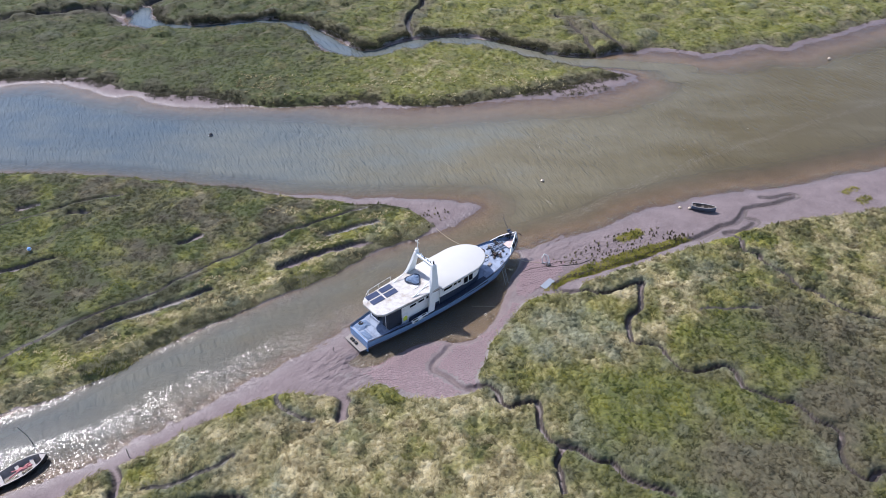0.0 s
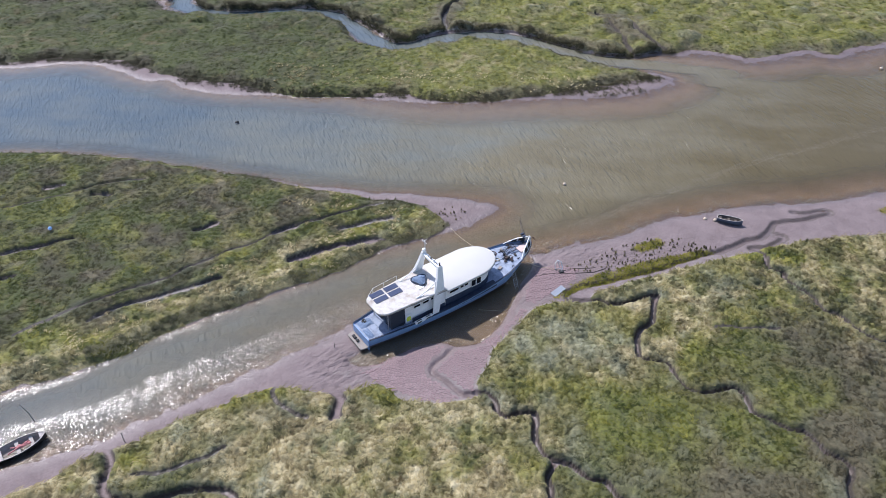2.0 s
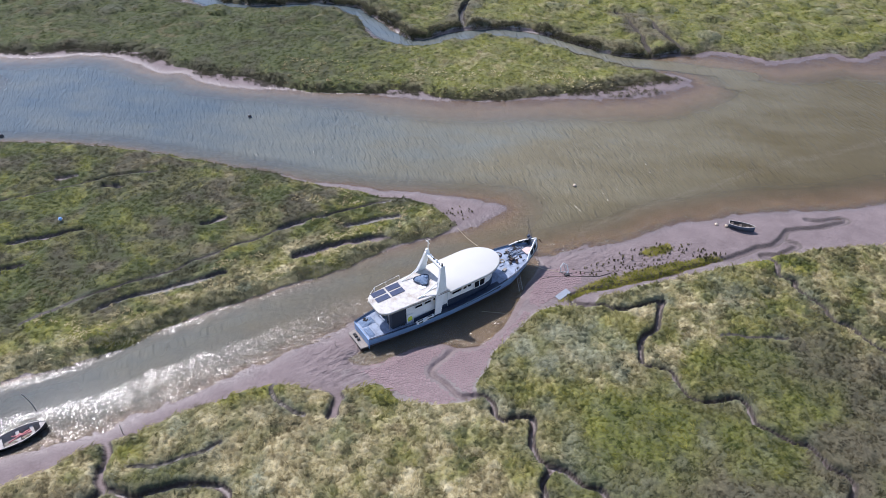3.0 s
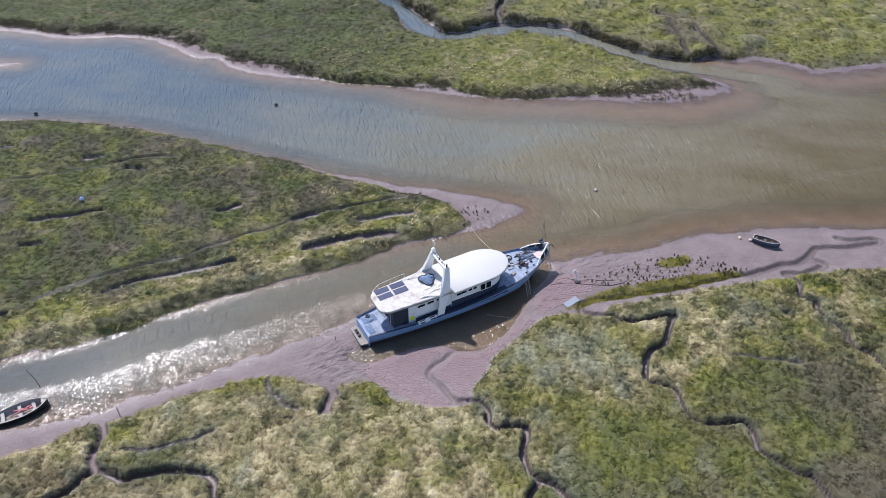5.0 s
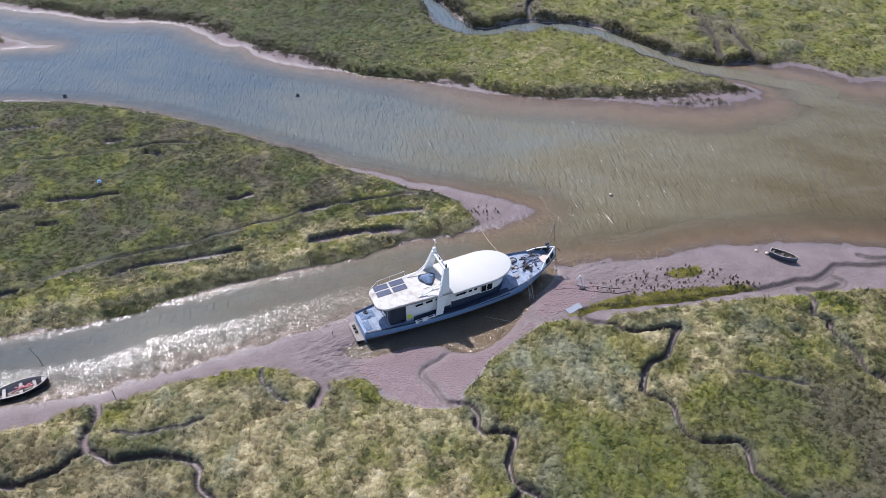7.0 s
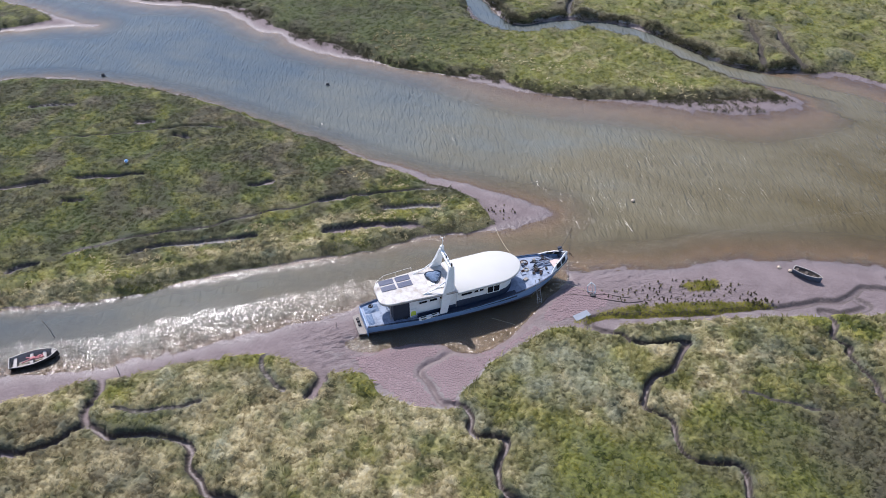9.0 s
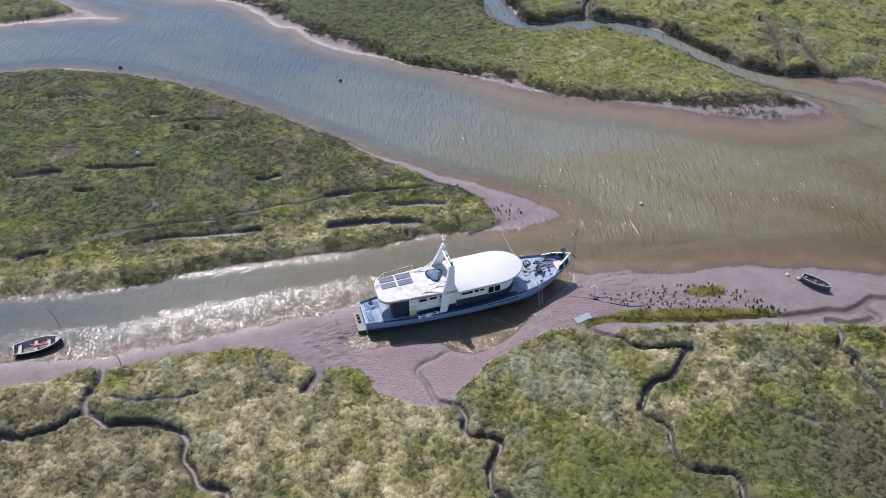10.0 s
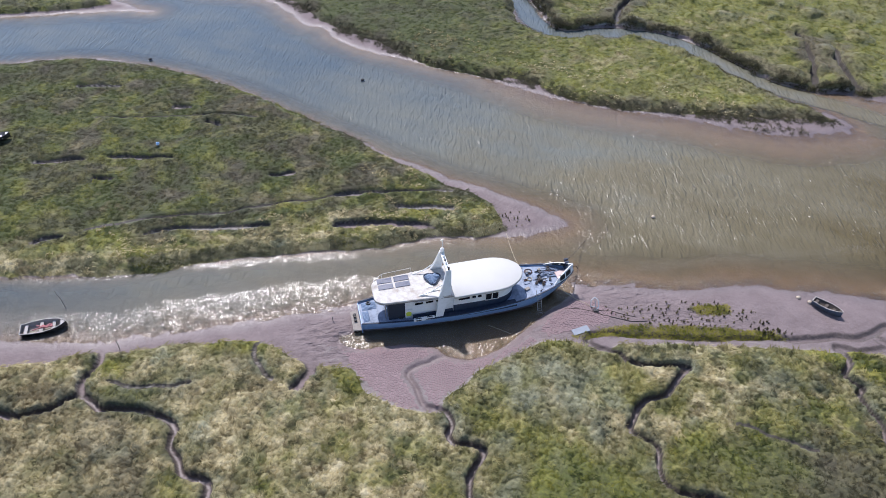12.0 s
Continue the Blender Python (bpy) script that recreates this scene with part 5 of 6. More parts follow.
        for z, xa, xb, y, t in ((1.20, 6.20, 6.85, 2.02, 0.10), (2.2, 6.40, 7.10, 1.90, 0.11), (3.35, 6.52, 7.58, 1.74, 0.16), (3.9, 6.78, 7.62, 1.60, 0.28), (5.0, 7.12, 7.70, 1.36, 0.26), (5.85, 7.32, 7.74, 1.18, 0.22)):
            rings.append([(xa, s * y - t / 2, z), (xb, s * y - t / 2, z), (xb, s * y + t / 2, z), (xa, s * y + t / 2, z)])
        loft(bm, rings)
        return part("arch_leg", bm, WHITE, boat, "white tapered leg of the radar arch")

    near, far = leg(-1), leg(1)
    bm = bmesh.new()
    box(bm, 7.36, 7.70, -1.22, 1.22, 5.48, 5.72, 0.05)
    beam = part("arch_beam", bm, WHITE, boat, "white cross beam of the radar arch")
    for y, h, r, mat in ((-1.18, 0.30, 0.09, DARK), (-0.75, 0.20, 0.07, STEEL), (-0.35, 0.24, 0.10, WHITE), (0.1, 0.16, 0.08, DARK), (0.5, 0.22, 0.09, WHITE)):
        bm = bmesh.new()
        z0 = 5.85 if y < -1 else 5.72
        rod(bm, (7.54, y, z0), (7.54, y, z0 + h), r, 10, r * 0.7)
        part("deck_light", bm, mat, beam)
    bm = bmesh.new()
    bmesh.ops.create_uvsphere(bm, u_segments=14, v_segments=8, radius=0.19, matrix=Matrix.Translation((7.55, 1.18, 6.0)))
    rod(bm, (7.55, 1.18, 5.84), (7.55, 1.18, 5.95), 0.12, 10)
    part("satellite_dome", bm, WHITE, beam, "", True)
    bm = bmesh.new()
    rod(bm, (7.5, 0.95, 5.72), (7.5, 0.95, 7.25), 0.03)
    rod(bm, (7.5, 0.70, 7.05), (7.5, 1.35, 7.05), 0.022)
    rod(bm, (7.3, 1.0, 7.2), (7.72, 1.0, 7.2), 0.018)
    part("mast", bm, WHITE, beam, "thin mast with aerials")
    for s in (-1, 1):
        bm = bmesh.new()
        tube(bm, [(7.15, s * 1.40, 4.55), (6.0, s * 1.35, 3.80), (4.95, s * 1.32, 3.50)], 0.045, 8)
        part("arch_strut", bm, WHITE, near if s < 0 else far)
    # roof hatch, a rounded triangle, with a sagging cover
    def hatch(a):
        return 0.64 * (1 + 0.20 * math.cos(3 * (a - 0.4)))

    bm = bmesh.new()
    ring = [(6.5 + hatch(a) * math.cos(a), 0.42 + hatch(a) * math.sin(a), 3.60) for a in np.linspace(0, 2 * math.pi, 25)]
    tube(bm, ring, 0.06)
    for a in np.linspace(0, 2 * math.pi, 7)[:6]:
        rod(bm, (6.5 + hatch(a) * math.cos(a), 0.42 + hatch(a) * math.sin(a), 3.47), (6.5 + hatch(a) * math.cos(a), 0.42 + hatch(a) * math.sin(a), 3.60), 0.03, 6)
    frame_ = part("skylight_frame", bm, NAVY, boat, "dark frame of a three-sided roof hatch")
    bm = bmesh.new()
    rings = []
    for k, (r, z) in enumerate(((0.96, 3.58), (0.80, 3.66), (0.62, 3.74), (0.40, 3.80), (0.20, 3.84), (0.05, 3.85))):
        rings.append([(6.5 + r * hatch(a) * math.cos(a), 0.42 + r * hatch(a) * math.sin(a), z + 0.07 * r * math.sin(7 * a + 1.3 * k)) for a in np.linspace(0, 2 * math.pi, 29)[:28]])
    loft(bm, rings)
    part("hatch_cover", bm, TARP, frame_, "crumpled faded blue hatch cover")
    for x0, x1, y0, y1, h in ((5.0, 5.75, -1.38, -1.22, 0.06), (5.75, 6.35, -0.55, 0.0, 0.05), (6.0, 7.3, -1.05, -0.95, 0.10)):
        bm = bmesh.new()
        box(bm, x0, x1, y0, y1, 3.47, 3.47 + h, 0.015)
        part("roof_batten", bm, WHITE, roof_a)
    # rail on the far side of the aft roof
    bm = bmesh.new()
    rail = [(1.45, 0.55, 3.47), (1.42, 0.62, 3.80), (1.50, 0.95, 3.92), (2.3, 1.52, 3.94), (3.5, 1.62, 3.94), (4.9, 1.70, 3.94)]
    tube(bm, rail, 0.014)
    for p in rail[3:]:
        rod(bm, (p[0], p[1] - 0.02, 3.45), p, 0.013, 6)
    part("roof_rail", bm, WHITE, roof_a)
    # white locker along the bulwark
    bm = bmesh.new()
    box(bm, 4.35, 6.15, -2.10, -1.86, 1.20, 1.46, 0.02)
    lock = part("fender_locker", bm, WHITE, boat, "white locker on the bulwark")
    for x0, x1 in ((4.5, 5.0), (5.5, 5.95)):
        bm = bmesh.new()
        box(bm, x0, x1, -2.04, -1.93, 1.462, 1.475)
        box(bm, x0 + 0.03, x1 - 0.03, -2.112, -2.102, 1.26, 1.40)
        part("opening", bm, DARK, lock)
    # bow: bulwark panels with ports, fairleads, posts
    for s in (-1, 1):
        bm = bmesh.new()
        loft(bm, [[(x, s * (half_beam(x) + 0.0), sheer(x) + 0.08), (x, s * (half_beam(x) - 0.09), sheer(x) + 0.08), (x, s * max(0.02, half_beam(x) - 0.09 - 0.45 * h), sheer(x) + h), (x, s * max(0.05, half_beam(x) - 0.45 * h), sheer(x) + h)] for x, h in ((17.1, 0.10), (17.6, 0.46), (18.3, 0.68), (19.0, 0.74), (19.3, 0.74))])
        panel = part("bow_bulwark", bm, WHITE, boat, "white painted bow bulwark")
        for xa, xb in ((17.75, 18.28), (18.40, 18.95)):
            bm = bmesh.new()
            for off in (0.045, -0.095):
                q = [(x, s * (half_beam(x) + off + (-0.028 if off > 0 else -0.012) - 0.45 * (z - 0.05)), sheer(x) + z) for x, z in ((xa, 0.16), (xb, 0.16), (xb, 0.58), (xa, 0.58))]
                bm.faces.new([bm.verts.new(p) for p in q])
            r = bmesh.ops.solidify(bm, geom=bm.faces[:], thickness=0.01)
            part("port", bm, DARK, panel)
    bm = bmesh.new()
    loft(bm, [[(x, -0.5 * half_beam(x) - 0.05, 1.56 + 0.095 * (x - 14) + 0.07), (x, 0.2 * half_beam(x), 1.56 + 0.095 * (x - 14) + 0.07), (x, 0.2 * half_beam(x), 1.56 + 0.095 * (x - 14) + 0.11), (x, -0.5 * half_beam(x) - 0.05, 1.56 + 0.095 * (x - 14) + 0.11)] for x in (17.7, 18.2, 18.8)])
    part("anchor_board", bm, PINK, boat, "pale pinkish boards by the anchor roller")
    for y, z1 in ((0.62, 2.95), (0.35, 2.85)):
        bm = bmesh.new()
        rod(bm, (18.75, y, 2.0), (18.85, y, z1), 0.08, 8)
        box(bm, 18.66, 19.02, y - 0.10, y + 0.10, z1 - 0.12, z1 + 0.06, 0.02)
        part("mooring_post", bm, NAVY, boat)
    for y0 in (0.25, 0.55, 0.85, 1.1):
        bm = bmesh.new()
        x0 = 16.4 + 0.3 * y0
        a, b = Vector((x0, y0 * 0.9, 1.90)), Vector((x0 + 1.7 - 0.3 * y0, y0 * 0.55 + 0.1, 2.05))
        rod(bm, a, b, 0.055, 6)
        part("deck_spar", bm, DECK, boat)
    pile = random.Random(31)
    for k in range(12):
        x0, y0, length = pile.uniform(15.6, 17.6), pile.uniform(-0.2, 1.15), pile.uniform(0.5, 1.3)
        a = pile.gauss(0.25, 0.5)
        x1, y1 = min(18.3, x0 + length * math.cos(a)), y0 + length * math.sin(a)
        y1 = max(-half_beam(x1) + 0.35, min(half_beam(x1) - 0.35, y1))
        bm = bmesh.new()
        up = 0.05 + 0.012 * k
        rod(bm, (x0, y0, deck_height(x0) + up), (x1, y1, deck_height(x1) + up), pile.uniform(0.03, 0.06), 5)
        part("deck_spar", bm, (DECK, DARK, DECK, NAVY, DECK, RUST)[k % 6], boat)
    # low hatch and cleats on the foredeck
    bm = bmesh.new()
    box(bm, 14.75, 15.25, -0.35, 0.30, deck_height(14.9) - 0.02, deck_height(15.2) + 0.05, 0.02)
    part("deck_hatch", bm, DECK, boat, "low square hatch on the foredeck")
    for x, y in ((15.0, 1.55), (17.0, -1.05), (15.9, -1.5)):
        bm = bmesh.new()
        rod(bm, (x - 0.16, y, deck_height(x) + 0.12), (x + 0.16, y, deck_height(x) + 0.12), 0.03, 6)
        rod(bm, (x, y, deck_height(x) - 0.02), (x, y, deck_height(x) + 0.12), 0.045, 6)
        part("cleat", bm, DARK, boat)
    bm = bmesh.new()
    tube(bm, [(19.2, -0.15, 2.6), (19.5, -0.2, 2.75), (19.75, -0.25, 2.35)], 0.035)
    rod(bm, (19.75, -0.55, 2.4), (19.75, 0.05, 2.3), 0.03)
    part("bow_anchor", bm, RUST, boat, "rusty anchor hung at the bow")
    # windlass, coils and boxes on the foredeck
    bm = bmesh.new()
    box(bm, 16.0, 16.4, -0.42, 0.0, 1.70, 1.90, 0.03)
    rod(bm, (16.2, -0.50, 1.94), (16.2, 0.08, 1.94), 0.10, 12)
    rod(bm, (16.2, -0.54, 1.94), (16.2, -0.49, 1.94), 0.17, 14)
    rod(bm, (16.2, 0.05, 1.94), (16.2, 0.10, 1.94), 0.17, 14)
    tube(bm, [(16.45 + 0.06 * k, -0.2 + 0.05 * (-1) ** k, 1.78) for k in range(9)], 0.03)
    part("windlass", bm, DARK, boat, "dark rusty anchor windlass")
    return boat


build_yacht()


def on_boat(x, y, z):
    return YACHT @ Vector((x, y, z))


def coil(centre, radius, turns, material, label):
    bm = bmesh.new()
    pts = [(radius * (1 - 0.05 * t / 6.283) * math.cos(t), radius * (1 - 0.05 * t / 6.283) * math.sin(t), 0.03 + 0.018 * t / 6.283) for t in np.linspace(0, 6.283 * turns, 18 * turns)]
    tube(bm, pts, 0.032, 5)
    ob = part("rope_coil", bm, material)
    ob.location = centre
    return tagged(ob, label, "rope")


coil(on_boat(15.55, 1.05, 1.68), 0.36, 4, RUST, "reddish brown coil of rope on the foredeck")
coil(on_boat(15.35, 0.15, 1.66), 0.24, 3, ROPE, "small pale coil of rope on the foredeck")
bm = bmesh.new()
box(bm, -0.22, 0.22, -0.15, 0.15, 0, 0.14, 0.02)
crate = part("deck_crate", bm, WOOD)
crate.matrix_world = YACHT @ pose(14.8, -0.95, 1.60, 0, 0, 20)
tagged(crate, "small wooden crate on the foredeck", "crate")
for x, y, mat in ((2.6, 1.05, DARK), (0.9, 0.95, DARK), (3.35, -1.25, DARK)):
    bm = bmesh.new()
    for k in range(7):
        a = k * 0.9
        bmesh.ops.create_icosphere(bm, subdivisions=1, radius=0.11, matrix=Matrix.Translation((0.16 * math.cos(a), 0.13 * math.sin(a), 0.07 + 0.03 * (k % 3))))
    heap = part("net_heap", bm, mat, smooth=True)
    heap.matrix_world = YACHT @ pose(x, y, 1.16)
    tagged(heap, "small black heap of netting on the aft deck", "net")


# crumpled sheets on the aft deck
fold = random.Random(8)
for x0, x1, y0, y1, label in ((0.25, 1.5, 0.25, 1.15, "crumpled blue-grey sheet over the aft deck's corner"), (0.2, 0.75, -1.1, 0.1, "folded blue-grey sheet along the stern")):
    bm = bmesh.new()
    phase = fold.uniform(0, 6)
    rows = []
    for i in range(15):
        u = i / 14
        rows.append([(x0 + (x1 - x0) * u, y0 + (y1 - y0) * v + 0.05 * math.sin(9 * u + phase), 1.19 + (0.10 * abs(math.sin(5.1 * u + 3.7 * v + phase)) + 0.06 * abs(math.sin(11 * v - 6 * u))) * min(1, 6 * min(u, 1 - u, v, 1 - v))) for v in np.linspace(0, 1, 15)])
    loft(bm, rows, closed=False)
    sheet = part("deck_sheet", bm, TARP, smooth=True)
    sheet.matrix_world = YACHT
    tagged(sheet, label, "tarpaulin")


# clutter on the foredeck
gear = random.Random(5)
for k in range(15):
    bm = bmesh.new()
    kind = k % 3
    if kind == 0:
        box(bm, -0.14, 0.14, -0.10, 0.10, 0, 0.16, 0.02)
        name, mat, label = "deck_box", (DARK, WOOD, PALE)[k // 3 % 3], "small box standing on the foredeck"
    elif kind == 1:
        rod(bm, (0, 0, 0), (0, 0, 0.24), 0.11, 12, 0.13)
        tube(bm, [(0.13 * math.cos(a), 0, 0.24 + 0.12 * math.sin(a)) for a in np.linspace(0, 3.14, 7)], 0.012, 5)
        name, mat, label = "bucket", (DARK, RUST, PALEBLUE)[k // 3 % 3], "bucket standing on the foredeck"
    else:
        tube(bm, [(0.2 * math.cos(2.4 * i) * (0.4 + 0.1 * i), 0.16 * math.sin(2.4 * i) * (0.4 + 0.1 * i), 0.03 + 0.012 * i) for i in range(10)], 0.028, 5)
        name, mat, label = "chain_heap", (RUST, DARK_ROPE, RUST)[k // 3 % 3], "tangled heap of chain on the foredeck"
    x, y = gear.uniform(14.9, 17.4), gear.uniform(-0.9, 1.2)
    item = part(name, bm, mat)
    item.matrix_world = YACHT @ pose(x, y, float(np.interp(x, [14.0, 19.4], [1.52, 2.02])), 0, 0, gear.uniform(0, 360))
    tagged(item, label, name.replace("_", " "), "deck clutter")


# ---------------------------------------------------------------- lines and gear round the yacht


def line(points, r, material, label, sag=0.0, name="mooring_rope"):
    """A rope through points in the world, with a sag between the first and the last."""
    p = [Vector(q) for q in points]
    if len(p) == 2:
        p = [p[0].lerp(p[1], f) - Vector((0, 0, sag * 4 * f * (1 - f))) for f in np.linspace(0, 1, 14)]
    bm = bmesh.new()
    tube(bm, p, r, 5)
    return tagged(part(name, bm, material), label, "rope")


def gz(x, y, up=0.0):
    return (x, y, ground_at(x, y) + up)


line([on_boat(18.9, 0.62, 2.8), (5.8, 62.9, WATER - 0.05)], 0.03, DARK_ROPE, "dark mooring rope from the bow into the river", 0.25)
line([on_boat(14.9, 1.95, 1.9), gz(-1.4, 60.0, 0.02)], 0.022, ROPE, "pale mooring rope from the foredeck to the mud spit", 0.35)
line([on_boat(16.6, -0.4, 1.95), gz(7.6, 54.6, 0.03), gz(8.6, 54.45, 0.03), gz(9.6, 54.2, 0.04)], 0.025, ROPE, "pale rope from the windlass to the mud")
line([gz(x, y, 0.03) for x, y in ((7.3, 53.0), (8.3, 53.5), (9.4, 53.75), (10.6, 53.8), (11.8, 54.0), (13.0, 54.2), (14.2, 54.9))], 0.03, DARK_ROPE, "dark chain lying across the mud", name="anchor_chain")
line([gz(x, y, 0.03) for x, y in ((9.8, 54.0), (11.0, 54.6), (12.2, 54.7), (13.2, 54.9))], 0.025, DARK_ROPE, "dark rope lying on the mud")
line([(2.13, 48.2, -0.36), (3.2, 48.2, -0.34), (4.28, 48.16, -0.30)], 0.025, ROPE, "pale piece of line lying at the pool's edge")

# ladder from the foredeck to the mud
top, foot = on_boat(15.45, -2.02, 1.98), Vector(gz(5.6, 51.5, 0.0))
ladder = thing("boarding_ladder", Matrix.Translation(foot), "thin aluminium ladder leaning on the hull", "ladder")
across = Vector((0.751, 0.660, 0)) * 0.19
for s in (-1, 1):
    bm = bmesh.new()
    rod(bm, across * s, top - foot + across * s + (top - foot).normalized() * 0.35, 0.021, 6)
    part("rail", bm, STEEL, ladder)
for k in range(1, 10):
    bm = bmesh.new()
    c = (top - foot) * (k / 9.5)
    rod(bm, c - across, c + across, 0.015, 6)
    part("rung", bm, STEEL, ladder)

# bent steel frame standing on the mud
trolley = thing("steel_anchor", Matrix.Translation(gz(9.65, 54.15)) @ pose(0, 0, 0, 0, 0, 25), "pale bent steel frame on a dark foot in the mud", "anchor")
bm = bmesh.new()
tube(bm, [(-0.3, 0.25, 0.05), (-0.35, 0.35, 0.7), (-0.05, 0.45, 1.0), (0.3, 0.3, 0.75), (0.35, 0.0, 0.2), (0.1, -0.2, 0.08)], 0.045)
part("hoop", bm, WHITE, trolley)
bm = bmesh.new()
tube(bm, [(-0.3, 0.25, 0.05), (0.35, 0.0, 0.2), (0.3, 0.3, 0.75)], 0.035)
rod(bm, (-0.05, 0.45, 0.95), (0.12, -0.2, 0.1), 0.03, 6)
part("brace", bm, STEEL, trolley)
bm = bmesh.new()
box(bm, -0.12, 0.32, -0.42, -0.10, -0.02, 0.14, 0.03)
part("foot", bm, DARK, trolley)

# pale board lying at the edge of the mud
bm = bmesh.new()
box(bm, -0.75, 0.75, -0.32, 0.32, 0.0, 0.05, 0.012)
board = part("loose_board", bm, PALE)
board.matrix_world = Matrix.Translation(gz(9.45, 51.1, 0.06)) @ pose(0, 0, 0, 4, -3, 48)
tagged(board, "pale blue-grey board lying on the mud", "board")

# ---------------------------------------------------------------- small boats


def build_dinghy(m, length, beam, outside, inside, thwarts, rim, label):
    ob = thing("rowing_dinghy", m, label, "boat", "dinghies on the banks")
    n = 11

    def sec(f, inner):
        x = (f - 0.5) * length
        b = beam / 2 * float(np.interp(f, [0, 0.25, 0.5, 0.75, 0.9, 1.0], [0.72, 0.94, 1.0, 0.80, 0.45, 0.03])) - inner
        top = 0.52 + 0.18 * f * f
        b = max(b, 0.012)
        low = 0.06 + inner + 0.22 * max(0, f - 0.75)
        return [(x, -b, top), (x, -b * 0.88, 0.5 * (low + top)), (x, -b * 0.5, low), (x, 0, low - 0.03), (x, b * 0.5, low), (x, b * 0.88, 0.5 * (low + top)), (x, b, top)]

    fs = np.linspace(0, 1, n)
    bm = bmesh.new()
    loft(bm, [sec(f, 0.0) for f in fs], closed=False)
    bm.faces.new([bm.verts.new(p) for p in sec(0, 0.0)])
    hull = part("hull", bm, outside, ob, "", True)
    bm = bmesh.new()
    loft(bm, [sec(min(max(f, 0.012), 0.985), 0.03) for f in fs], closed=False)
    bm.faces.new([bm.verts.new(p) for p in sec(0.012, 0.03)])
    part("lining", bm, inside, ob, "", True)
    bm = bmesh.new()
    for s in (0, -1):
        loft(bm, [[(p[0], p[1] - 0.03, p[2] - 0.01), (p[0], p[1] + 0.03, p[2] - 0.01), (p[0], p[1] + 0.03, p[2] + 0.03), (p[0], p[1] - 0.03, p[2] + 0.03)] for p in (sec(f, 0.0)[s] for f in fs)])
    a, b = sec(0, 0)[0], sec(0, 0)[-1]
    box(bm, a[0] - 0.02, a[0] + 0.04, a[1], b[1], a[2] - 0.03, a[2] + 0.03)
    part("gunwale", bm, rim, hull)
    for f in (0.12, 0.45, 0.72):
        bm = bmesh.new()
        s = sec(f, 0.03)
        box(bm, s[0][0] - 0.13, s[0][0] + 0.13, s[1][1], s[5][1], 0.36, 0.395)
        part("thwart", bm, thwarts, ob)
    bm = bmesh.new()
    p = [sec(f, 0.02) for f in (0.88, 0.94, 0.985)]
    bm.faces.new([bm.verts.new((q[0][0], q[0][1], q[0][2] - 0.02)) for q in p] + [bm.verts.new((q[6][0], q[6][1], q[6][2] - 0.02)) for q in p[::-1]])
    part("foredeck", bm, thwarts, ob)
    return ob


m = Matrix.Translation(gz(-31.45, 30.0, -0.03)) @ pose(0, 0, 0, 3, 0, 42)
build_dinghy(m, 3.7, 1.45, DARKBOAT, WOOD, GREYWOOD, GREYWOOD, "black wooden rowing dinghy with pale grey thwarts on the mud edge")
bm = bmesh.new()
for a, b, r in (((-0.9, -0.25, 0.38), (0.7, 0.15, 0.40), 0.05), ((-0.6, 0.2, 0.38), (0.4, -0.2, 0.42), 0.05)):
    rod(bm, a, b, r, 6)
for k in range(6):
    bmesh.ops.create_icosphere(bm, subdivisions=1, radius=0.15, matrix=Matrix.Translation((-0.2 + 0.16 * k, 0.1 * math.sin(k * 2), 0.36)) @ Matrix.Diagonal((1.3, 0.9, 0.5, 1)))
jacket = part("faded_tarpaulin", bm, REDCLOTH, smooth=True)
jacket.matrix_world = m @ pose(0, 0, 0.07)
tagged(jacket, "faded red bundle lying across the dinghy's thwarts", "tarpaulin")
m2 = Matrix.Translation(gz(27.85, 63.6, 0.0)) @ pose(0, 0, 0, -5, 0, -18)
build_dinghy(m2, 2.55, 1.0, PALEBLUE, BROWNWOOD, BROWNWOOD, GREYWOOD, "small dark blue-grey dinghy on the mud bank")
m3 = Matrix.Translation(gz(-58.9, 46.6, 0.0)) @ pose(0, 0, 0, 0, 0, 60)
build_dinghy(m3, 3.4, 1.35, DARKBOAT, WOOD, WHITE, DARKBOAT, "dark dinghy lying on the marsh")


def buoy(x, y, z, r, mat, band, label):
    ob = thing("mooring_buoy", pose(x, y, z), label, "buoy", "mooring buoys")
    bm = bmesh.new()
    bmesh.ops.create_uvsphere(bm, u_segments=16, v_segments=10, radius=r)
    part("float", bm, mat, ob, "", True)
    bm = bmesh.new()
    tube(bm, [(r * 1.01 * math.cos(a), r * 1.01 * math.sin(a), 0) for a in np.linspace(0, 6.283, 15)], r * 0.09, 5)
    part("band", bm, band, ob)
    bm = bmesh.new()
    tube(bm, [(0.0 + 0.3 * r * math.cos(a), 0, r + 0.3 * r * math.sin(a)) for a in np.linspace(0, 6.283, 9)], r * 0.08, 5)
    part("ring", bm, STEEL, ob)
    return ob


buoy(25.5, 64.2, -0.28, 0.20, CREAM, RUST, "dirty cream mooring buoy on the water's edge")
buoy(26.45, 63.95, -0.16, 0.19, CREAM, RUST, "dirty cream mooring buoy on the mud")
buoy(-30.4, 79.2, -0.32, 0.26, DARK, STEEL, "black mooring buoy floating in the river")
buoy(10.8, 69.4, -0.32, 0.20, CREAM, RUST, "brownish mooring buoy floating in the river")
buoy(-58.9, 70.45, -0.32, 0.26, DARK, STEEL, "black mooring buoy by the marsh edge")
buoy(58.3, 104.0, -0.32, 0.26, CREAM, RUST, "pale mooring buoy far up the river")
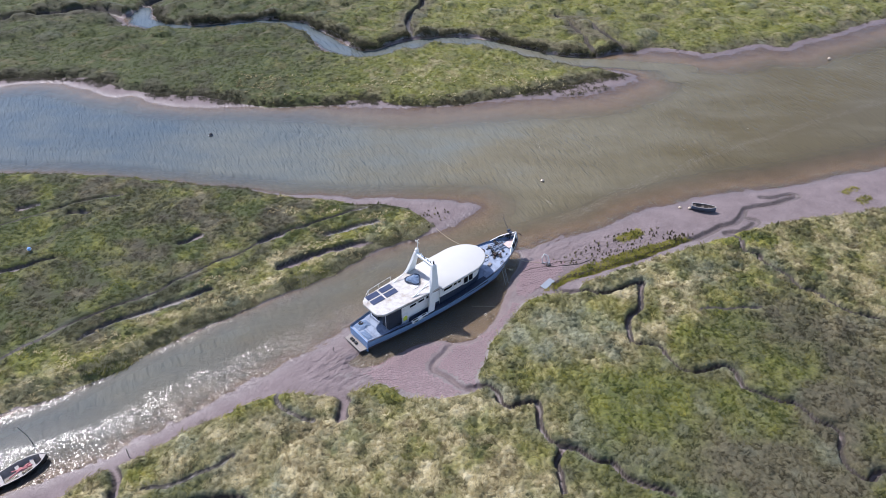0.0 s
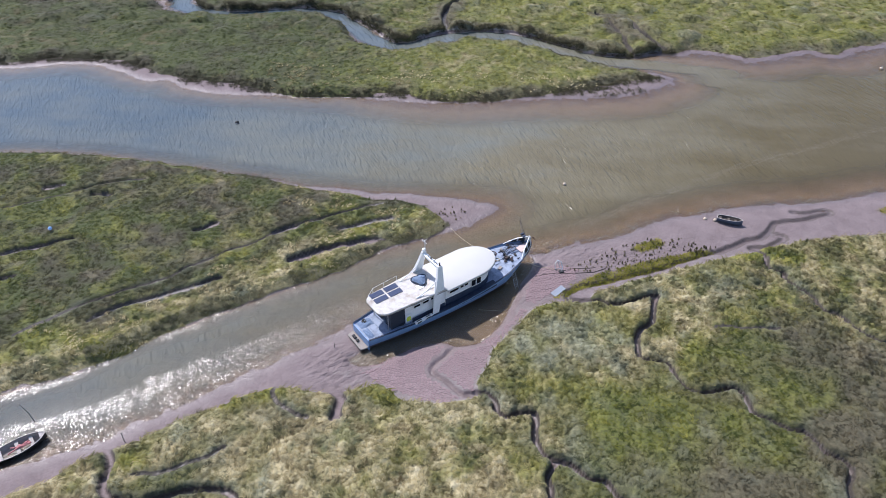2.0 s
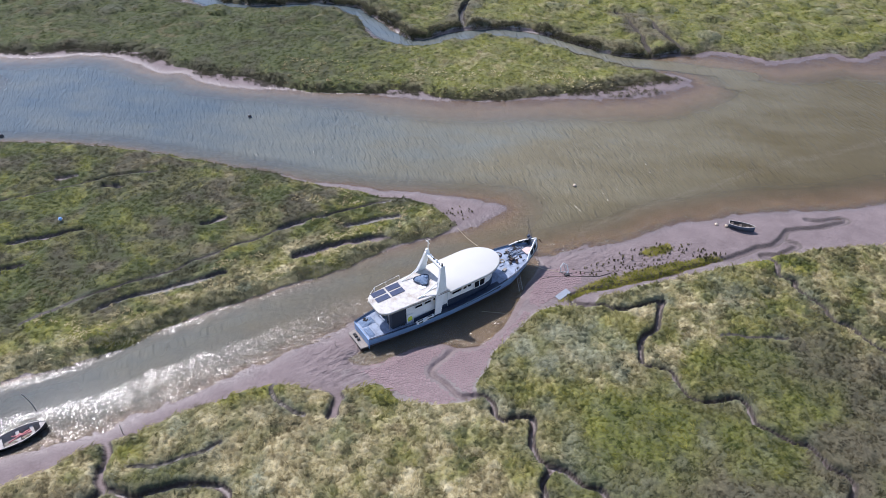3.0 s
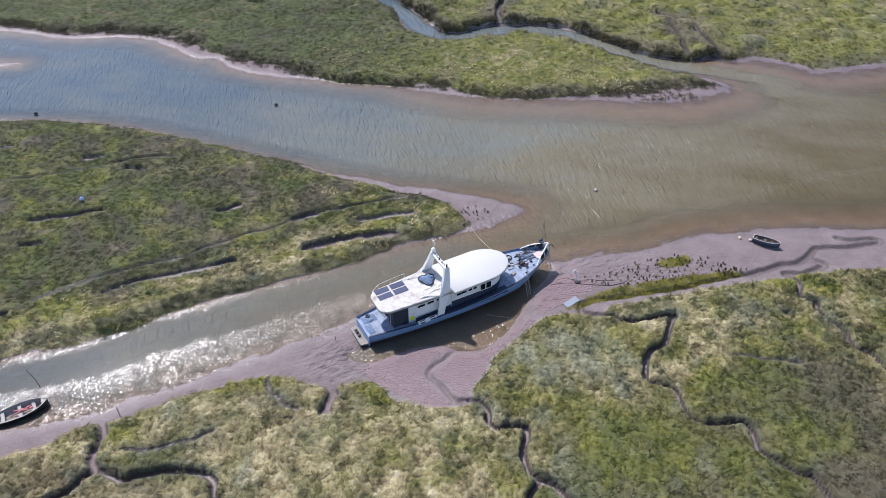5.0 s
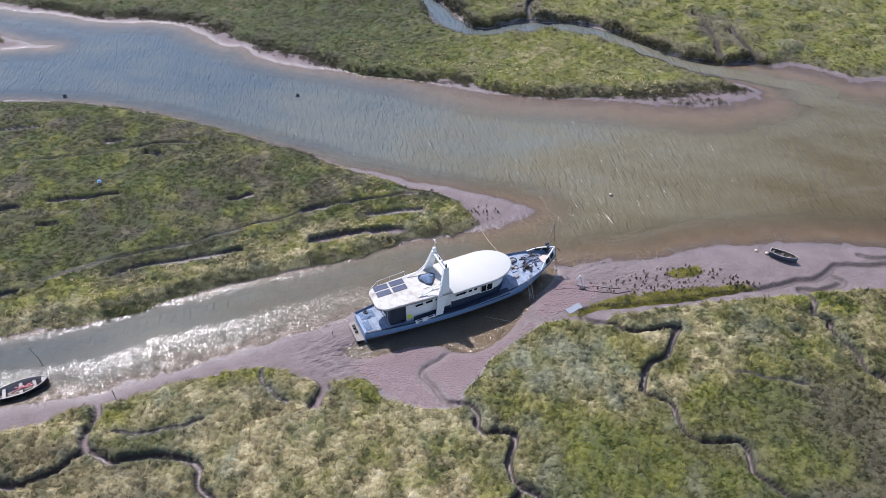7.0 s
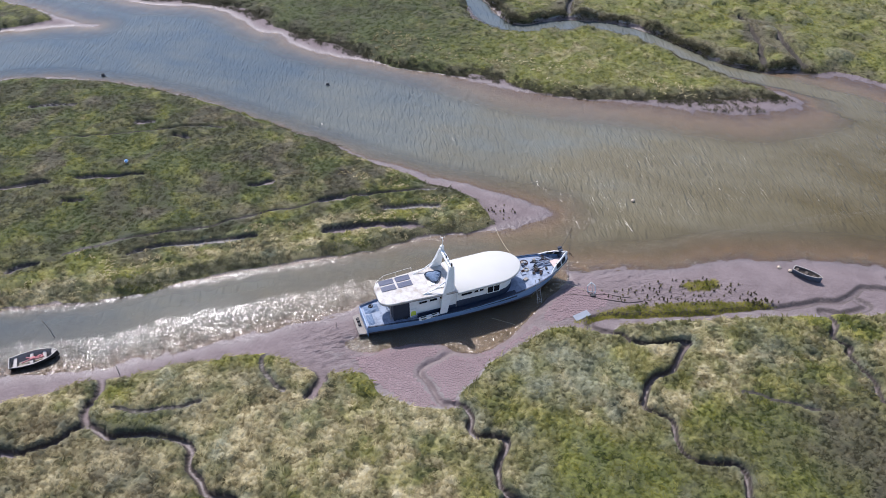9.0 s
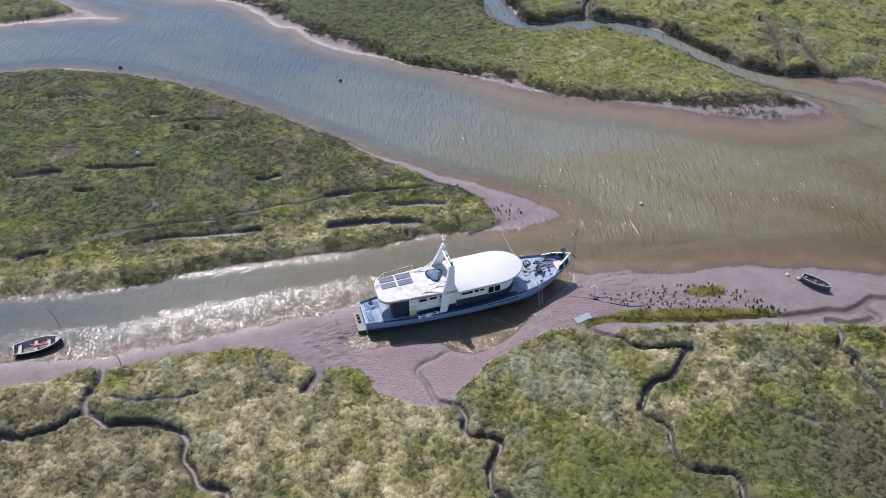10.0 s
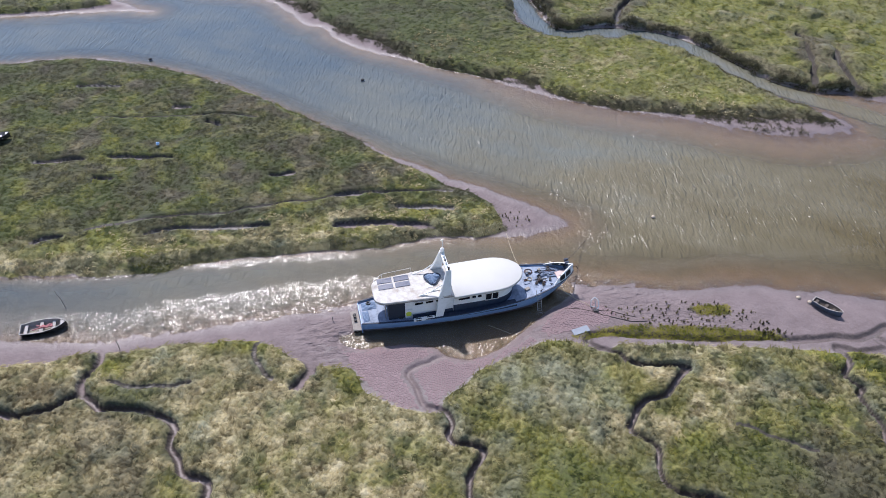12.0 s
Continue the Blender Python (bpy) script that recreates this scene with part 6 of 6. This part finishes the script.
buoy(-41.8, 54.5, ground_at(-41.8, 54.5) + 0.32, 0.20, BALLBLUE, WHITE, "stray blue and white float lying on the marsh")


def stake(x, y, h, lean, label):
    bm = bmesh.new()
    tube(bm, [(0, 0, -0.2), (lean * 0.3, 0.02, h * 0.5), (lean, 0, h)], 0.035, 6)
    ob = part("stake", bm, WOOD)
    ob.location = gz(x, y)
    return tagged(ob, label, "post", "wooden stakes in the mud")


stake(-24.0, 31.3, 1.1, 0.06, "thin weathered stake in the mud by the gully")
stake(-10.06, 42.25, 0.55, 0.05, "short dark stake at the water's edge")
stake(-31.9, 32.6, 2.0, -0.5, "slanting thin pole in the shallow water")


# foam drifting along the edge of the current
fr = np.random.default_rng(9)
path = curve_through(SILT_BAR, 0.1)
pick = fr.integers(0, len(path) - 1, 5200)
fx = path[pick, 0] + fr.normal(0, 0.45, len(pick))
fy = path[pick, 1] + fr.normal(0, 0.4, len(pick)) + 0.9 * (value_noise(path[pick, 0], path[pick, 1], 5.0, 3, 2) - 0.5)
fs, fa = fr.uniform(0.009, 0.022, len(pick)), fr.uniform(0, 6.283, len(pick))
FV, FQ = np.empty((len(pick), 4, 3)), np.arange(4 * len(pick)).reshape(-1, 4)
for k, (u, v) in enumerate(((-1.6, -0.4), (1.5, -0.5), (1.7, 0.4), (-1.3, 0.5))):
    FV[:, k, 0] = fx + fs * (u * np.cos(fa) - v * np.sin(fa))
    FV[:, k, 1] = fy + fs * (u * np.sin(fa) + v * np.cos(fa))
    FV[:, k, 2] = WATER + 0.006
me = quads_mesh("foam", FV.reshape(-1, 3), FQ)
me.materials.append(FOAM)
tagged(new("foam", me), "flecks of pale foam drifting in a line", "foam", kind="stuff")


# ---------------------------------------------------------------- cracked mud plates


def clip_cell(poly, p, q):
    """The part of a cell that lies nearer to p than to q."""
    mid, way = ((p[0] + q[0]) / 2, (p[1] + q[1]) / 2), (q[0] - p[0], q[1] - p[1])
    side = [(x - mid[0]) * way[0] + (y - mid[1]) * way[1] for x, y in poly]
    out = []
    for k, a in enumerate(poly):
        b, sa_, sb = poly[(k + 1) % len(poly)], side[k], side[(k + 1) % len(poly)]
        if sa_ <= 0:
            out.append(a)
        if (sa_ < 0) != (sb < 0) and sa_ != sb:
            t = sa_ / (sa_ - sb)
            out.append((a[0] + t * (b[0] - a[0]), a[1] + t * (b[1] - a[1])))
    return out


def mud_plates(region, step):
    r = random.Random(12)
    x0, x1 = min(p[0] for p in region), max(p[0] for p in region)
    y0, y1 = min(p[1] for p in region), max(p[1] for p in region)
    seeds = []
    y = y0 - step
    while y < y1 + step:
        x = x0 - step
        while x < x1 + step:
            seeds.append((x + r.uniform(-0.5, 0.5) * step, y + r.uniform(-0.5, 0.5) * step))
            x += step
        y += step
    ground = bpy.data.objects["ground"]
    runnel = curve_through(CREEK_C0, 0.2, wobble=0.1)
    keep = within(region, np.array([p[0] for p in seeds]), np.array([p[1] for p in seeds]))
    made, rest = 0, bmesh.new()
    for p, ok in zip(seeds, keep):
        z = ground_at(*p)
        if not ok or z < WATER + 0.005 or float(sample(cover, np.array([p[0]]), np.array([p[1]]))[0]) > 0.2:
            continue
        if np.hypot(runnel[:, 0] - p[0], runnel[:, 1] - p[1]).min() < 0.52:
            continue
        if abs(ground_at(p[0] + 0.3, p[1]) - z) > 0.10 or abs(ground_at(p[0], p[1] + 0.3) - z) > 0.10:
            continue
        cell = [(p[0] - step, p[1] - step), (p[0] + step, p[1] - step), (p[0] + step, p[1] + step), (p[0] - step, p[1] + step)]
        for q in seeds:
            if q != p and abs(q[0] - p[0]) < 2.2 * step and abs(q[1] - p[1]) < 2.2 * step:
                cell = clip_cell(cell, p, q)
        if len(cell) < 3:
            continue
        c = (sum(a for a, _ in cell) / len(cell), sum(b for _, b in cell) / len(cell))
        tilt = (r.uniform(-0.02, 0.02), r.uniform(-0.02, 0.02))
        rings = []
        for gap, h in ((0.018, -0.05), (0.026, 0.014), (0.050, 0.026)):
            ring = []
            for a, b in cell:
                d = math.hypot(a - c[0], b - c[1])
                f = max(0.1, 1 - gap / max(d, 0.05))
                ax, by = (a - c[0]) * f, (b - c[1]) * f
                ring.append((ax, by, h + tilt[0] * ax + tilt[1] * by))
            rings.append(ring)
        if made < 300 and p[1] < 40.4:
            bm = bmesh.new()
            loft(bm, rings)
            ob = part("mud_plate", bm, PLATE, ground)
            ob.location = (c[0], c[1], z)
            made += 1
        else:
            loft(rest, [[(a + c[0], b + c[1], h + z) for a, b, h in ring] for ring in rings])
    tagged(part("mud_plates", rest, PLATE, ground), kind="stuff")


CRACKED = [(-7.6, 39.9), (-4.6, 41.9), (-2.8, 43.2), (-1.2, 43.6), (0.2, 43.0), (1.9, 43.5), (4.0, 45.0), (5.3, 47.0), (6.0, 48.6), (6.5, 48.2), (5.0, 45.9), (3.2, 41.6), (2.2, 38.3), (-0.1, 37.0), (-2.2, 37.3), (-5.0, 38.2)]
mud_plates(CRACKED, 0.23)
mud_plates([(6.3, 49.6), (6.6, 51.6), (7.6, 54.2), (9.2, 55.0), (11.4, 54.6), (11.2, 53.0), (9.6, 51.6), (8.2, 50.2), (7.2, 49.2)], 0.27)
